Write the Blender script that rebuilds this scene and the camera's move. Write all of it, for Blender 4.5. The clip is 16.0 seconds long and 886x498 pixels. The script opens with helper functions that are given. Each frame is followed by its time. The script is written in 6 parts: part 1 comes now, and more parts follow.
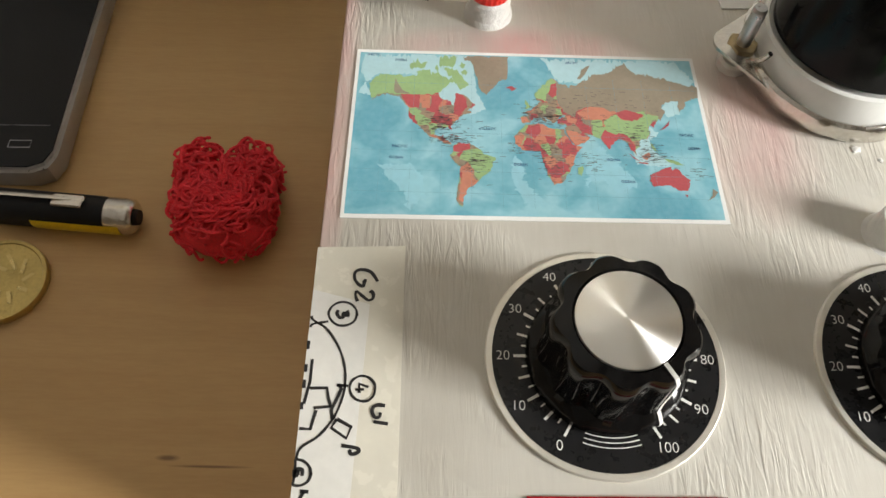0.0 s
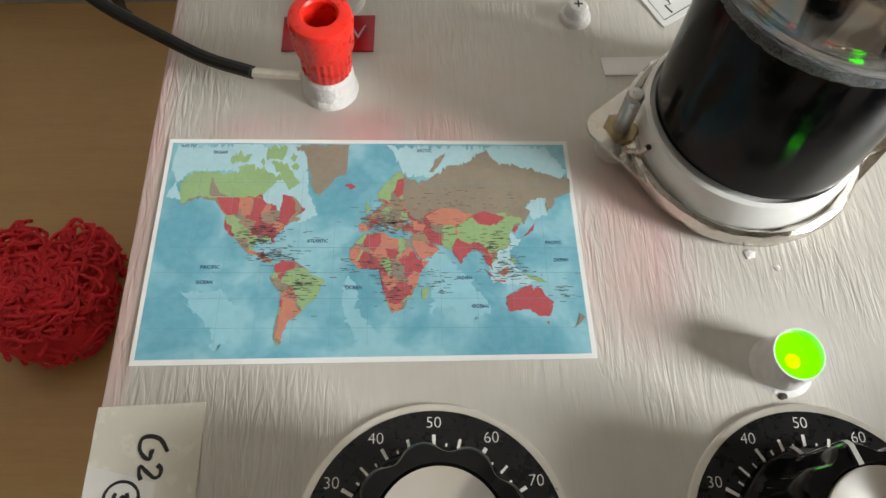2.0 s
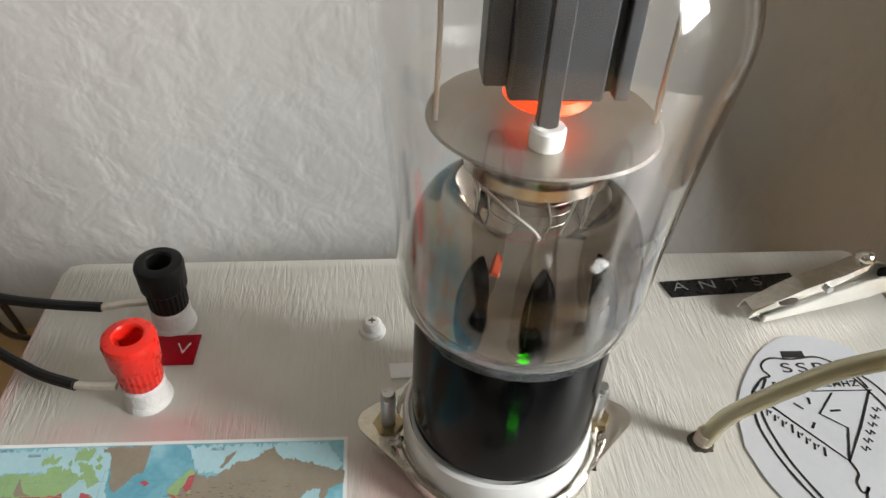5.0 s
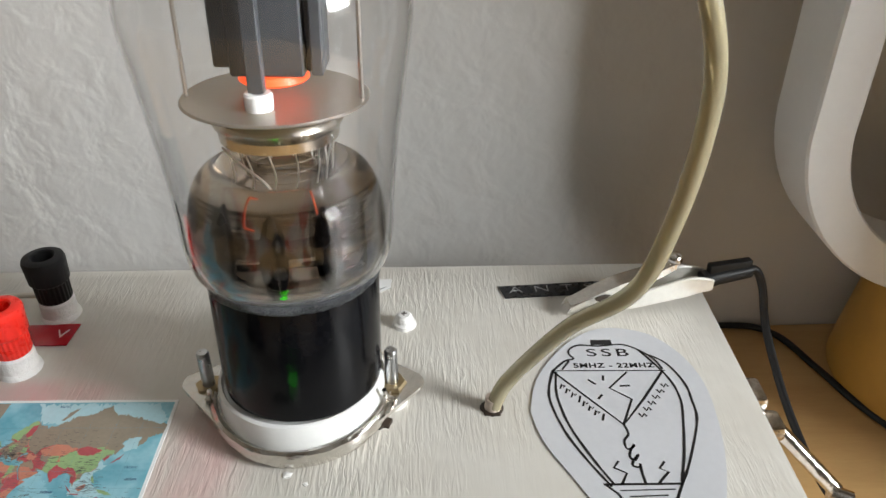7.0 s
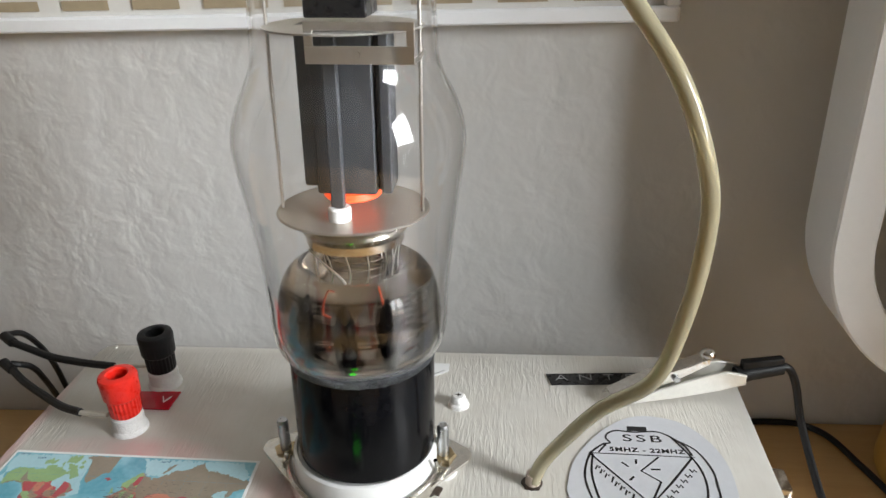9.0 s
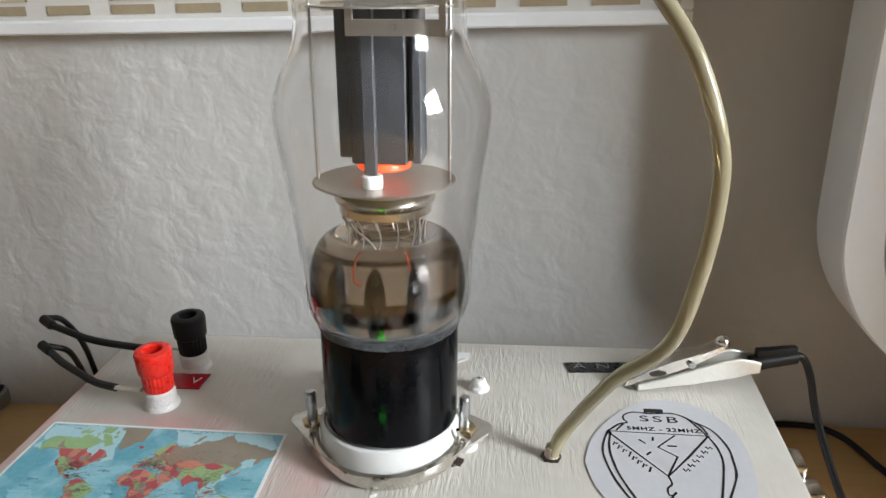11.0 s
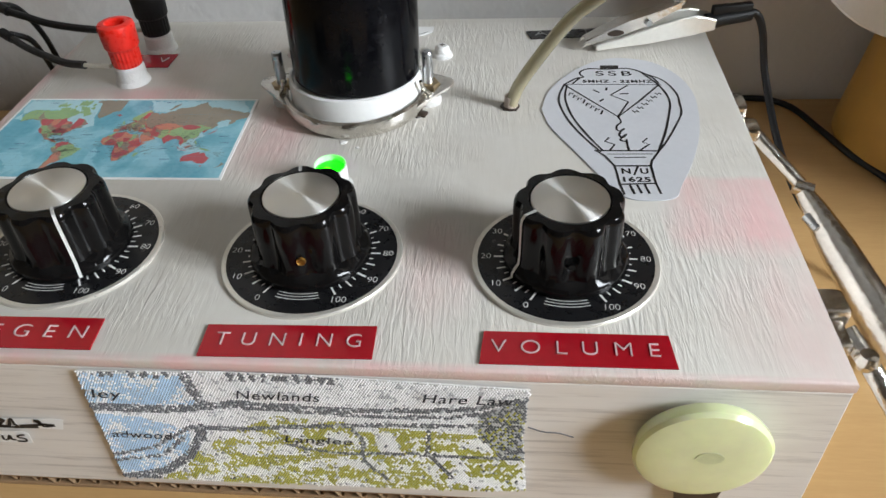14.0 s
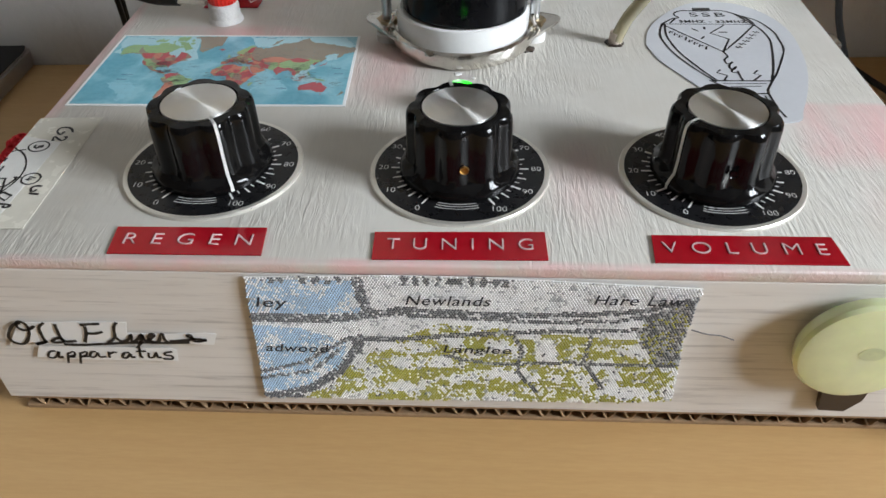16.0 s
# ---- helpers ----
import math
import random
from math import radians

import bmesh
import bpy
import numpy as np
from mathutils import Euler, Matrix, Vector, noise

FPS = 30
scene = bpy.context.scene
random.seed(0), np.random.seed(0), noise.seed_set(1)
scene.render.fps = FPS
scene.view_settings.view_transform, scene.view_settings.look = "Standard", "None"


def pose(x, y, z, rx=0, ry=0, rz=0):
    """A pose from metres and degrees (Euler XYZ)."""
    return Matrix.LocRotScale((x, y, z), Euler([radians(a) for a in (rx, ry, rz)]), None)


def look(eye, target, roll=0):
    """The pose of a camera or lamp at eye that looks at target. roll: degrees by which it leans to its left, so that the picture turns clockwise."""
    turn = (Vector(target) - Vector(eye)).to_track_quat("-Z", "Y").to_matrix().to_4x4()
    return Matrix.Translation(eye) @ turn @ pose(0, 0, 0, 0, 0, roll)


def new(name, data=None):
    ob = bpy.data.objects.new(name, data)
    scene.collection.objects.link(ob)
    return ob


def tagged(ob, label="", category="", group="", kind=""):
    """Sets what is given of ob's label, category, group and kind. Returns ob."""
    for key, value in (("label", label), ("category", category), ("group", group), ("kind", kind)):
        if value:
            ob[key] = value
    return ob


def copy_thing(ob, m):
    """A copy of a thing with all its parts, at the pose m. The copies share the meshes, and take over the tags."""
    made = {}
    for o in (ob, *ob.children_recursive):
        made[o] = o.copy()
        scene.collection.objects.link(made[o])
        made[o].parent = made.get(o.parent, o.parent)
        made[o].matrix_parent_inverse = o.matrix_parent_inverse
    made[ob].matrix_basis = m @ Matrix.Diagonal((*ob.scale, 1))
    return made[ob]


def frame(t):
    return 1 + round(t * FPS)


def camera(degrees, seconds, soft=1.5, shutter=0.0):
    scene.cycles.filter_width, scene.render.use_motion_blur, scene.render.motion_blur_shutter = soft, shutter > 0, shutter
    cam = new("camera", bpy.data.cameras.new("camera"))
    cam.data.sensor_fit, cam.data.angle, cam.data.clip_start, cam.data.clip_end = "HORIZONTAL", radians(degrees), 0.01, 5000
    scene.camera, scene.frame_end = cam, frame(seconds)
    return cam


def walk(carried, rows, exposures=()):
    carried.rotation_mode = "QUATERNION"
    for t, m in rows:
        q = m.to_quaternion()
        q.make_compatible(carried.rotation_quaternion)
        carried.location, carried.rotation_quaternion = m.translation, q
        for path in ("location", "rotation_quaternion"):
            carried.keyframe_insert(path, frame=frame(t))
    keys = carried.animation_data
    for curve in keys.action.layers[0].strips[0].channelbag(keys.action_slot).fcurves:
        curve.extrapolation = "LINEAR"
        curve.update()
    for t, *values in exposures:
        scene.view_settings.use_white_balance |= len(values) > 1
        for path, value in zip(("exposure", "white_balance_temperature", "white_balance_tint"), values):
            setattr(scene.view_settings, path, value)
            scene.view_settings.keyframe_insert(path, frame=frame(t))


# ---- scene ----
cam = camera(61.40, 16.0)
PATH = [
    (0, (0.02834, -0.01269, 0.16538), (0.03705, 0.23182, -0.27067), 3.26),
    (0.5, (0.03332, -0.00126, 0.15827), (0.05318, 0.23316, -0.28292), 5.25),
    (1, (0.03797, 0.00731, 0.15844), (0.06221, 0.23627, -0.28539), 6.00),
    (1.5, (0.0482, 0.01729, 0.15977), (0.07256, 0.2405, -0.28698), 5.86),
    (2, (0.05356, 0.02295, 0.16019), (0.0777, 0.24485, -0.28722), 5.63),
    (2.5, (0.05716, 0.02295, 0.15997), (0.08045, 0.24676, -0.28653), 5.22),
    (3, (0.05971, 0.02303, 0.15991), (0.08459, 0.25186, -0.28396), 5.36),
    (3.5, (0.06057, 0.02232, 0.16112), (0.08493, 0.26359, -0.27614), 4.88),
    (4, (0.05928, 0.01669, 0.16895), (0.09233, 0.31669, -0.22969), 5.47),
    (4.5, (0.07309, 0.01348, 0.17695), (0.10986, 0.36023, -0.18141), 4.37),
    (5, (0.09152, 0.00695, 0.17832), (0.12477, 0.38737, -0.14444), 2.85),
    (5.2, (0.0968, 0.00281, 0.1785), (0.12879, 0.39521, -0.12973), 2.52),
    (7.3, (0.14608, -0.0331, 0.1722), (0.14114, 0.39157, -0.09167), -0.57),
    (7.5, (0.14641, -0.03437, 0.17239), (0.13768, 0.39154, -0.08938), -0.74),
    (8, (0.14467, -0.03751, 0.17324), (0.12569, 0.39461, -0.0776), -0.94),
    (8.5, (0.14813, -0.04595, 0.18069), (0.11281, 0.39545, -0.0515), -1.42),
    (9, (0.15029, -0.0526, 0.1868), (0.10015, 0.39657, -0.02704), -1.71),
    (9.2, (0.15128, -0.05467, 0.18703), (0.09547, 0.39786, -0.01814), -1.88),
    (11.3, (0.14905, -0.0701, 0.17364), (0.08844, 0.39034, -0.01161), -1.45),
    (11.5, (0.15112, -0.07129, 0.17441), (0.0937, 0.38525, -0.02123), -1.44),
    (12, (0.15429, -0.07565, 0.16951), (0.09873, 0.36836, -0.05359), -1.77),
    (12.5, (0.15475, -0.07776, 0.1658), (0.10347, 0.35087, -0.08647), -1.96),
    (13, (0.15593, -0.08099, 0.16337), (0.10598, 0.3285, -0.11916), -2.53),
    (13.5, (0.15806, -0.08571, 0.16038), (0.11224, 0.3062, -0.14672), -2.75),
    (14, (0.15456, -0.08928, 0.15614), (0.1125, 0.28853, -0.16866), -2.96),
    (14.5, (0.14782, -0.09425, 0.15242), (0.11152, 0.27496, -0.18279), -2.75),
    (15, (0.14094, -0.09679, 0.15205), (0.10951, 0.27224, -0.18385), -2.44),
    (15.5, (0.12612, -0.10317, 0.14578), (0.10059, 0.26893, -0.18723), -1.70),
    (16, (0.11536, -0.10492, 0.14455), (0.09614, 0.27373, -0.18142), -0.94),
]
EXPOSURES = [(0, 0.31, 7300, 10), (2.0, 0.08, 7000, 10), (3.5, 0.02, 6900, 10), (4.5, -0.06, 6900, 10), (5.2, -0.10, 6900, 10), (7.5, -0.15, 6700, 10), (9, -0.16, 6650, 10), (11.5, -0.18, 6550, 10),
             (12.5, -0.18, 6550, 10), (14.5, -0.28, 6350, 10), (16, -0.26, 6300, 10)]
walk(cam, [(t, look(eye, target, roll)) for t, eye, target, roll in PATH], EXPOSURES)

# ---------------------------------------------------------------- light
world = bpy.data.worlds.new("world")
scene.world = world
world.use_nodes = True
wn = world.node_tree
sky = wn.nodes.new("ShaderNodeTexSky")
sky.sky_type, sky.sun_disc = "NISHITA", False
sky.sun_elevation, sky.sun_rotation = radians(38), radians(100)
wn.links.new(sky.outputs[0], wn.nodes["Background"].inputs[0])
wn.nodes["Background"].inputs[1].default_value = 0.1

WIN_X, WIN_Y0, WIN_Y1, WIN_Z0, WIN_Z1 = 1.05, -0.52, -0.13, 0.16, 0.84
lamp = bpy.data.lights.new("window_daylight", "AREA")
lamp.shape, lamp.size, lamp.size_y = "RECTANGLE", WIN_Z1 - WIN_Z0, WIN_Y1 - WIN_Y0
lamp.energy, lamp.color = 56.0, (0.90, 0.955, 1.0)
new("window_daylight", lamp).matrix_world = look((WIN_X + 0.03, (WIN_Y0 + WIN_Y1) / 2, (WIN_Z0 + WIN_Z1) / 2),
                                                  (-1.0, (WIN_Y0 + WIN_Y1) / 2, (WIN_Z0 + WIN_Z1) / 2))


# ---------------------------------------------------------------- materials
def nodes_of(name):
    m = bpy.data.materials.new(name)
    m.use_nodes = True
    t = m.node_tree
    return m, t, t.nodes["Principled BSDF"]


def add(t, kind, **values):
    n = t.nodes.new(kind)
    for key, v in values.items():
        if key in n.inputs:
            n.inputs[key].default_value = v
    return n


def coords(t, scale=(1, 1, 1), turn=(0, 0, 0)):
    c = t.nodes.new("ShaderNodeTexCoord")
    m = t.nodes.new("ShaderNodeMapping")
    m.inputs["Scale"].default_value = scale
    m.inputs["Rotation"].default_value = turn
    t.links.new(c.outputs["Object"], m.inputs[0])
    return m.outputs[0]


def ramp(t, fac, stops):
    r = t.nodes.new("ShaderNodeValToRGB")
    e = r.color_ramp.elements
    while len(e) < len(stops):
        e.new(0.5)
    for el, (p, c) in zip(e, stops):
        el.position, el.color = p, (*c, 1) if len(c) == 3 else c
    t.links.new(fac, r.inputs[0])
    return r.outputs[0]


def mix(t, fac, a, b, blend="MIX"):
    n = t.nodes.new("ShaderNodeMix")
    n.data_type, n.blend_type = "RGBA", blend
    for sock, v in ((n.inputs[0], fac), (n.inputs[6], a), (n.inputs[7], b)):
        if hasattr(v, "links"):
            t.links.new(v, sock)
        elif isinstance(v, (int, float)):
            sock.default_value = v
        else:
            sock.default_value = (*v, 1)
    return n.outputs[2]


def noise_at(t, vec, scale, detail=4.0, rough=0.55, dist=0.0):
    n = add(t, "ShaderNodeTexNoise", Scale=scale, Detail=detail, Roughness=rough, Distortion=dist)
    t.links.new(vec, n.inputs["Vector"])
    return n.outputs["Fac"]


def bump(t, b, height, strength, dist):
    n = add(t, "ShaderNodeBump", Strength=strength, Distance=dist)
    t.links.new(height, n.inputs["Height"])
    if b.inputs["Normal"].links:
        t.links.new(b.inputs["Normal"].links[0].from_socket, n.inputs["Normal"])
    t.links.new(n.outputs[0], b.inputs["Normal"])


def shade(color, amount):
    return tuple(max(0.0, min(1.0, c * amount)) for c in color)


def plain(name, color, rough=0.5, metal=0.0, vary=0.12, scale=300.0, relief=0.1, grain=0.0002, coat=0.0, spec=0.5):
    """A worn plain surface: two sizes of noise in colour, gloss and relief."""
    m, t, b = nodes_of(name)
    v = coords(t)
    big, small = noise_at(t, v, scale * 0.2, 3), noise_at(t, v, scale * 2.0, 5)
    col = ramp(t, big, [(0.3, shade(color, 1 - vary)), (0.7, shade(color, 1 + vary))])
    col = mix(t, 0.5, col, ramp(t, small, [(0.3, shade(color, 1 - vary)), (0.7, shade(color, 1 + vary))]))
    t.links.new(col, b.inputs["Base Color"])
    t.links.new(ramp(t, small, [(0.2, (max(0.02, rough - 0.1),) * 3), (0.8, (min(1, rough + 0.1),) * 3)]), b.inputs["Roughness"])
    b.inputs["Metallic"].default_value = metal
    b.inputs["Coat Weight"].default_value = coat
    b.inputs["Specular IOR Level"].default_value = spec
    if relief:
        bump(t, b, small, relief, grain)
    return m


def glow(name, color, strength):
    m, t, b = nodes_of(name)
    b.inputs["Base Color"].default_value = (*color, 1)
    b.inputs["Emission Color"].default_value = (*color, 1)
    b.inputs["Emission Strength"].default_value = strength
    return m


def spot(t, vec, centre, radius):
    """A soft blot round a place, for stains: 1 in the middle, 0 outside."""
    d = add(t, "ShaderNodeVectorMath")
    d.operation = "SUBTRACT"
    t.links.new(vec, d.inputs[0])
    d.inputs[1].default_value = centre
    s = add(t, "ShaderNodeVectorMath")
    s.operation = "DIVIDE"
    t.links.new(d.outputs[0], s.inputs[0])
    s.inputs[1].default_value = radius
    g = add(t, "ShaderNodeVectorMath")
    g.operation = "LENGTH"
    t.links.new(s.outputs[0], g.inputs[0])
    return ramp(t, g.outputs["Value"], [(0.35, (1, 1, 1)), (1.0, (0, 0, 0))])


def times(t, a, b):
    n = add(t, "ShaderNodeMath")
    n.operation = "MULTIPLY"
    t.links.new(a, n.inputs[0])
    if hasattr(b, "links"):
        t.links.new(b, n.inputs[1])
    else:
        n.inputs[1].default_value = b
    return n.outputs[0]


def band(t, vec, axis, edge, width, wobble):
    """0 before an edge along one axis, 1 past it (width's sign turns it round), with a wavering border."""
    s = t.nodes.new("ShaderNodeSeparateXYZ")
    t.links.new(vec, s.inputs[0])
    w = t.nodes.new("ShaderNodeMath")
    w.operation = "MULTIPLY_ADD"
    t.links.new(wobble, w.inputs[0])
    w.inputs[1].default_value = abs(width)
    t.links.new(s.outputs[axis], w.inputs[2])
    r = t.nodes.new("ShaderNodeMapRange")
    t.links.new(w.outputs[0], r.inputs["Value"])
    lo = edge + abs(width) * 0.5
    r.inputs["From Min"].default_value = lo - width / 2
    r.inputs["From Max"].default_value = lo + width / 2
    return r.outputs[0]


def brushed_paint():
    m, t, b = nodes_of("brushed_white_paint")
    v = coords(t)
    strokes = noise_at(t, coords(t, (1, 0.10, 1), (0, 0, 0.10)), 900, 3, 0.6, 0.6)
    coarse = noise_at(t, coords(t, (1, 0.13, 1), (0, 0, 0.16)), 900, 2, 0.5, 1.0)
    blotch = noise_at(t, v, 45, 4)
    col = ramp(t, blotch, [(0.3, (0.575, 0.542, 0.480)), (0.7, (0.65, 0.625, 0.570))])
    col = mix(t, 0.10, col, ramp(t, strokes, [(0.3, (0.55, 0.535, 0.515)), (0.7, (0.75, 0.74, 0.73))]))
    ragged = ramp(t, noise_at(t, coords(t, (1, 0.3, 1)), 90, 4, 0.6), [(0.25, (0, 0, 0)), (0.75, (1, 1, 1))])
    for centre, radius, power in (((0.009, 0.085, 0.05), (0.0045, 0.060, 1), 0.75), ((0.045, 0.101, 0.05), (0.030, 0.007, 1), 0.75),
                                  ((0.090, 0.080, 0.05), (0.018, 0.024, 1), 0.5),
                                  ((0.140, 0.028, 0.05), (0.012, 0.02, 1), 0.40), ((0.213, 0.015, 0.05), (0.02, 0.03, 1), 0.3),
                                  ((0.1, 0.0, 0.05), (0.14, 0.0022, 1), 0.8)):
        col = mix(t, times(t, times(t, spot(t, v, centre, radius), ragged), power), col, (0.78, 0.36, 0.37))
    # a squarish patch of pink brushed over the white
    wob = noise_at(t, coords(t, (1, 0.25, 1)), 160, 3)
    patch = times(t, times(t, band(t, v, 0, 0.1925, 0.0060, wob), band(t, v, 1, 0.0370, 0.0080, wob)), band(t, v, 1, 0.0625, -0.0022, wob))
    col = mix(t, times(t, times(t, patch, ramp(t, ragged, [(0.0, (0.25, 0.25, 0.25)), (0.8, (1, 1, 1))])), 0.52), col, (0.80, 0.36, 0.38))
    t.links.new(col, b.inputs["Base Color"])
    b.inputs["Roughness"].default_value = 0.38
    worked = ramp(t, noise_at(t, v, 26, 3, 0.6), [(0.42, (0.05, 0.05, 0.05)), (0.64, (1, 1, 1))])
    bump(t, b, times(t, coarse, worked), 0.64, 0.0006)
    bump(t, b, strokes, 0.09, 0.0002)
    return m


def pale_oak():
    m, t, b = nodes_of("pale_oak_foil")
    lines = noise_at(t, coords(t, (0.045, 1, 1)), 620, 5, 0.7, 0.25)
    wide = noise_at(t, coords(t, (0.10, 1, 1)), 150, 4, 0.6, 0.4)
    col = ramp(t, wide, [(0.25, (0.55, 0.51, 0.47)), (0.5, (0.70, 0.67, 0.635)), (0.75, (0.76, 0.735, 0.70))])
    col = mix(t, 0.5, col, ramp(t, lines, [(0.34, (0.36, 0.33, 0.31)), (0.47, (0.70, 0.67, 0.63)), (0.8, (0.77, 0.74, 0.70))]))
    t.links.new(col, b.inputs["Base Color"])
    b.inputs["Roughness"].default_value = 0.45
    bump(t, b, lines, 0.25, 0.0002)
    return m


def beech():
    m, t, b = nodes_of("beech_tabletop")
    grain = noise_at(t, coords(t, (0.06, 1, 1)), 260, 5, 0.65, 0.4)
    flecks = noise_at(t, coords(t, (0.12, 1, 1)), 1500, 3, 0.6)
    bands = noise_at(t, coords(t, (0.25, 1, 1), (0, 0, 0.12)), 16, 3, 0.5, 0.6)
    col = ramp(t, bands, [(0.25, (0.50, 0.300, 0.118)), (0.75, (0.60, 0.385, 0.168))])
    col = mix(t, 0.28, col, ramp(t, grain, [(0.3, (0.46, 0.27, 0.105)), (0.7, (0.63, 0.41, 0.185))]))
    col = mix(t, 0.08, col, ramp(t, flecks, [(0.4, (0.36, 0.19, 0.08)), (0.6, (0.60, 0.39, 0.20))]))
    v = coords(t)
    for centre, radius in (((-0.0275, 0.0262, 0), (0.0030, 0.0008, 1)), ((-0.018, 0.0245, 0), (0.010, 0.0004, 1)), ((0.08, -0.022, 0), (0.002, 0.0005, 1))):
        col = mix(t, times(t, spot(t, v, centre, radius), 0.75), col, (0.13, 0.06, 0.025))
    t.links.new(col, b.inputs["Base Color"])
    b.inputs["Roughness"].default_value = 0.42
    bump(t, b, grain, 0.08, 0.0003)
    return m


def rough_wall():
    m, t, b = nodes_of("painted_plaster")
    v = coords(t)
    lumps = noise_at(t, v, 75, 3, 0.5, 0.3)
    fine = noise_at(t, v, 420, 4)
    t.links.new(ramp(t, noise_at(t, v, 6, 3), [(0.3, (0.555, 0.545, 0.525)), (0.7, (0.61, 0.60, 0.58))]), b.inputs["Base Color"])
    b.inputs["Roughness"].default_value = 0.75
    bump(t, b, lumps, 0.28, 0.004)
    bump(t, b, fine, 0.12, 0.0006)
    return m


def turned_metal():
    """Lathe-turned aluminium: the sheen fans out from the middle."""
    m, t, b = nodes_of("turned_aluminium")
    b.inputs["Base Color"].default_value = (0.86, 0.85, 0.82, 1)
    b.inputs["Metallic"].default_value = 1.0
    b.inputs["Roughness"].default_value = 0.33
    b.inputs["Anisotropic"].default_value = 0.92
    b.inputs["Anisotropic Rotation"].default_value = 0.25
    tan = t.nodes.new("ShaderNodeTangent")
    tan.direction_type, tan.axis = "RADIAL", "Z"
    t.links.new(tan.outputs[0], b.inputs["Tangent"])
    return m


def clear_glass(name, rough=0.0, tint=(1, 1, 1)):
    m, t, b = nodes_of(name)
    b.inputs["Base Color"].default_value = (*tint, 1)
    b.inputs["Transmission Weight"].default_value = 1.0
    b.inputs["Roughness"].default_value = rough
    b.inputs["IOR"].default_value = 1.47
    return m


PAINT, OAK, BEECH, WALL = brushed_paint(), pale_oak(), beech(), rough_wall()
CAP = turned_metal()
GLASS = clear_glass("bulb_glass")
BAKELITE = plain("black_bakelite", (0.005, 0.0047, 0.0047), 0.12, vary=0.3, relief=0.0, spec=0.22)
BASE_BLACK = plain("black_lacquer", (0.004, 0.004, 0.005), 0.14, vary=0.4, relief=0.04, spec=0.16)
lacquer = BASE_BLACK.node_tree
tangent = lacquer.nodes.new("ShaderNodeTangent")
tangent.direction_type, tangent.axis = "RADIAL", "Z"
lacquer.links.new(tangent.outputs[0], lacquer.nodes["Principled BSDF"].inputs["Tangent"])
lacquer.nodes["Principled BSDF"].inputs["Anisotropic"].default_value = 0.85
lacquer.nodes["Principled BSDF"].inputs["Anisotropic Rotation"].default_value = 0.25
DIAL_BLACK = plain("black_anodised", (0.010, 0.010, 0.011), 0.30, vary=0.3, spec=0.3)
DIAL_RIM = plain("satin_aluminium", (0.78, 0.75, 0.68), 0.35, 0.6, 0.05)
PRINT_WHITE = plain("white_print", (0.82, 0.81, 0.78), 0.5, vary=0.05)
CHROME = plain("worn_nickel", (0.70, 0.67, 0.62), 0.18, 1.0, 0.22, relief=0.35, grain=0.0006)
STEEL = plain("zinc_steel", (0.55, 0.56, 0.57), 0.32, 1.0, 0.15)
BRASS = plain("tarnished_brass", (0.42, 0.33, 0.20), 0.38, 1.0, 0.25)
CERAMIC = plain("white_ceramic", (0.82, 0.82, 0.80), 0.18, vary=0.04)
WHITE_GLUE = plain("thick_white_paint", (0.76, 0.75, 0.73), 0.45, vary=0.06, relief=0.5, grain=0.0008)
RED_PLASTIC = plain("red_plastic", (0.80, 0.022, 0.012), 0.30, vary=0.08)
BLACK_PLASTIC = plain("black_plastic", (0.0055, 0.0055, 0.006), 0.5, vary=0.25, spec=0.25)
CABLE_BLACK = plain("black_rubber", (0.0065, 0.0065, 0.007), 0.45, vary=0.3, spec=0.35)
RED_TAPE = plain("red_embossing_tape", (0.36, 0.006, 0.014), 0.16, vary=0.15, scale=200)
BLACK_TAPE = plain("black_embossing_tape", (0.012, 0.012, 0.013), 0.28, vary=0.2)
EMBOSS = plain("stretched_white_emboss", (0.66, 0.46, 0.46), 0.45, vary=0.3, scale=2500)
EMBOSS_GREY = plain("stretched_grey_emboss", (0.26, 0.26, 0.26), 0.45, vary=0.25, scale=2500)
PAPER = plain("white_paper", (0.80, 0.80, 0.79), 0.6, vary=0.03)
INK = plain("black_marker_ink", (0.012, 0.011, 0.012), 0.55, vary=0.3)
CARDBOARD = plain("brown_cardboard", (0.30, 0.19, 0.10), 0.8, vary=0.2, relief=0.3)
WOOL = plain("red_wool", (0.80, 0.034, 0.052), 0.85, vary=0.25, scale=900, relief=0.6, grain=0.0004)
WHITE_LACQUER = plain("white_lacquer", (0.86, 0.87, 0.88), 0.4, vary=0.02)
OCHRE = plain("ochre_wood", (0.50, 0.27, 0.055), 0.5, vary=0.12, scale=60)
PALE_GREEN = plain("pale_green_resin", (0.70, 0.75, 0.46), 0.18, vary=0.07, scale=110, relief=0.02, coat=0.5)
PALE_GREEN.node_tree.nodes["Principled BSDF"].inputs["Subsurface Weight"].default_value = 0.5
PALE_GREEN.node_tree.nodes["Principled BSDF"].inputs["Subsurface Radius"].default_value = (0.8, 1.0, 0.5)
PALE_GREEN.node_tree.nodes["Principled BSDF"].inputs["Subsurface Scale"].default_value = 0.003
DARK_BROWN = plain("dark_brown_paint", (0.035, 0.022, 0.014), 0.5, vary=0.2)
ANODE_GREY = plain("carbonised_anode", (0.060, 0.062, 0.069), 0.48, 0.2, 0.12)
TUBE_METAL = plain("bright_nickel_sheet", (0.52, 0.485, 0.44), 0.34, 0.9, 0.06, relief=0.0)
GREEN_GLOW = glow("green_lamp_light", (0.006, 1.0, 0.0), 7.0)
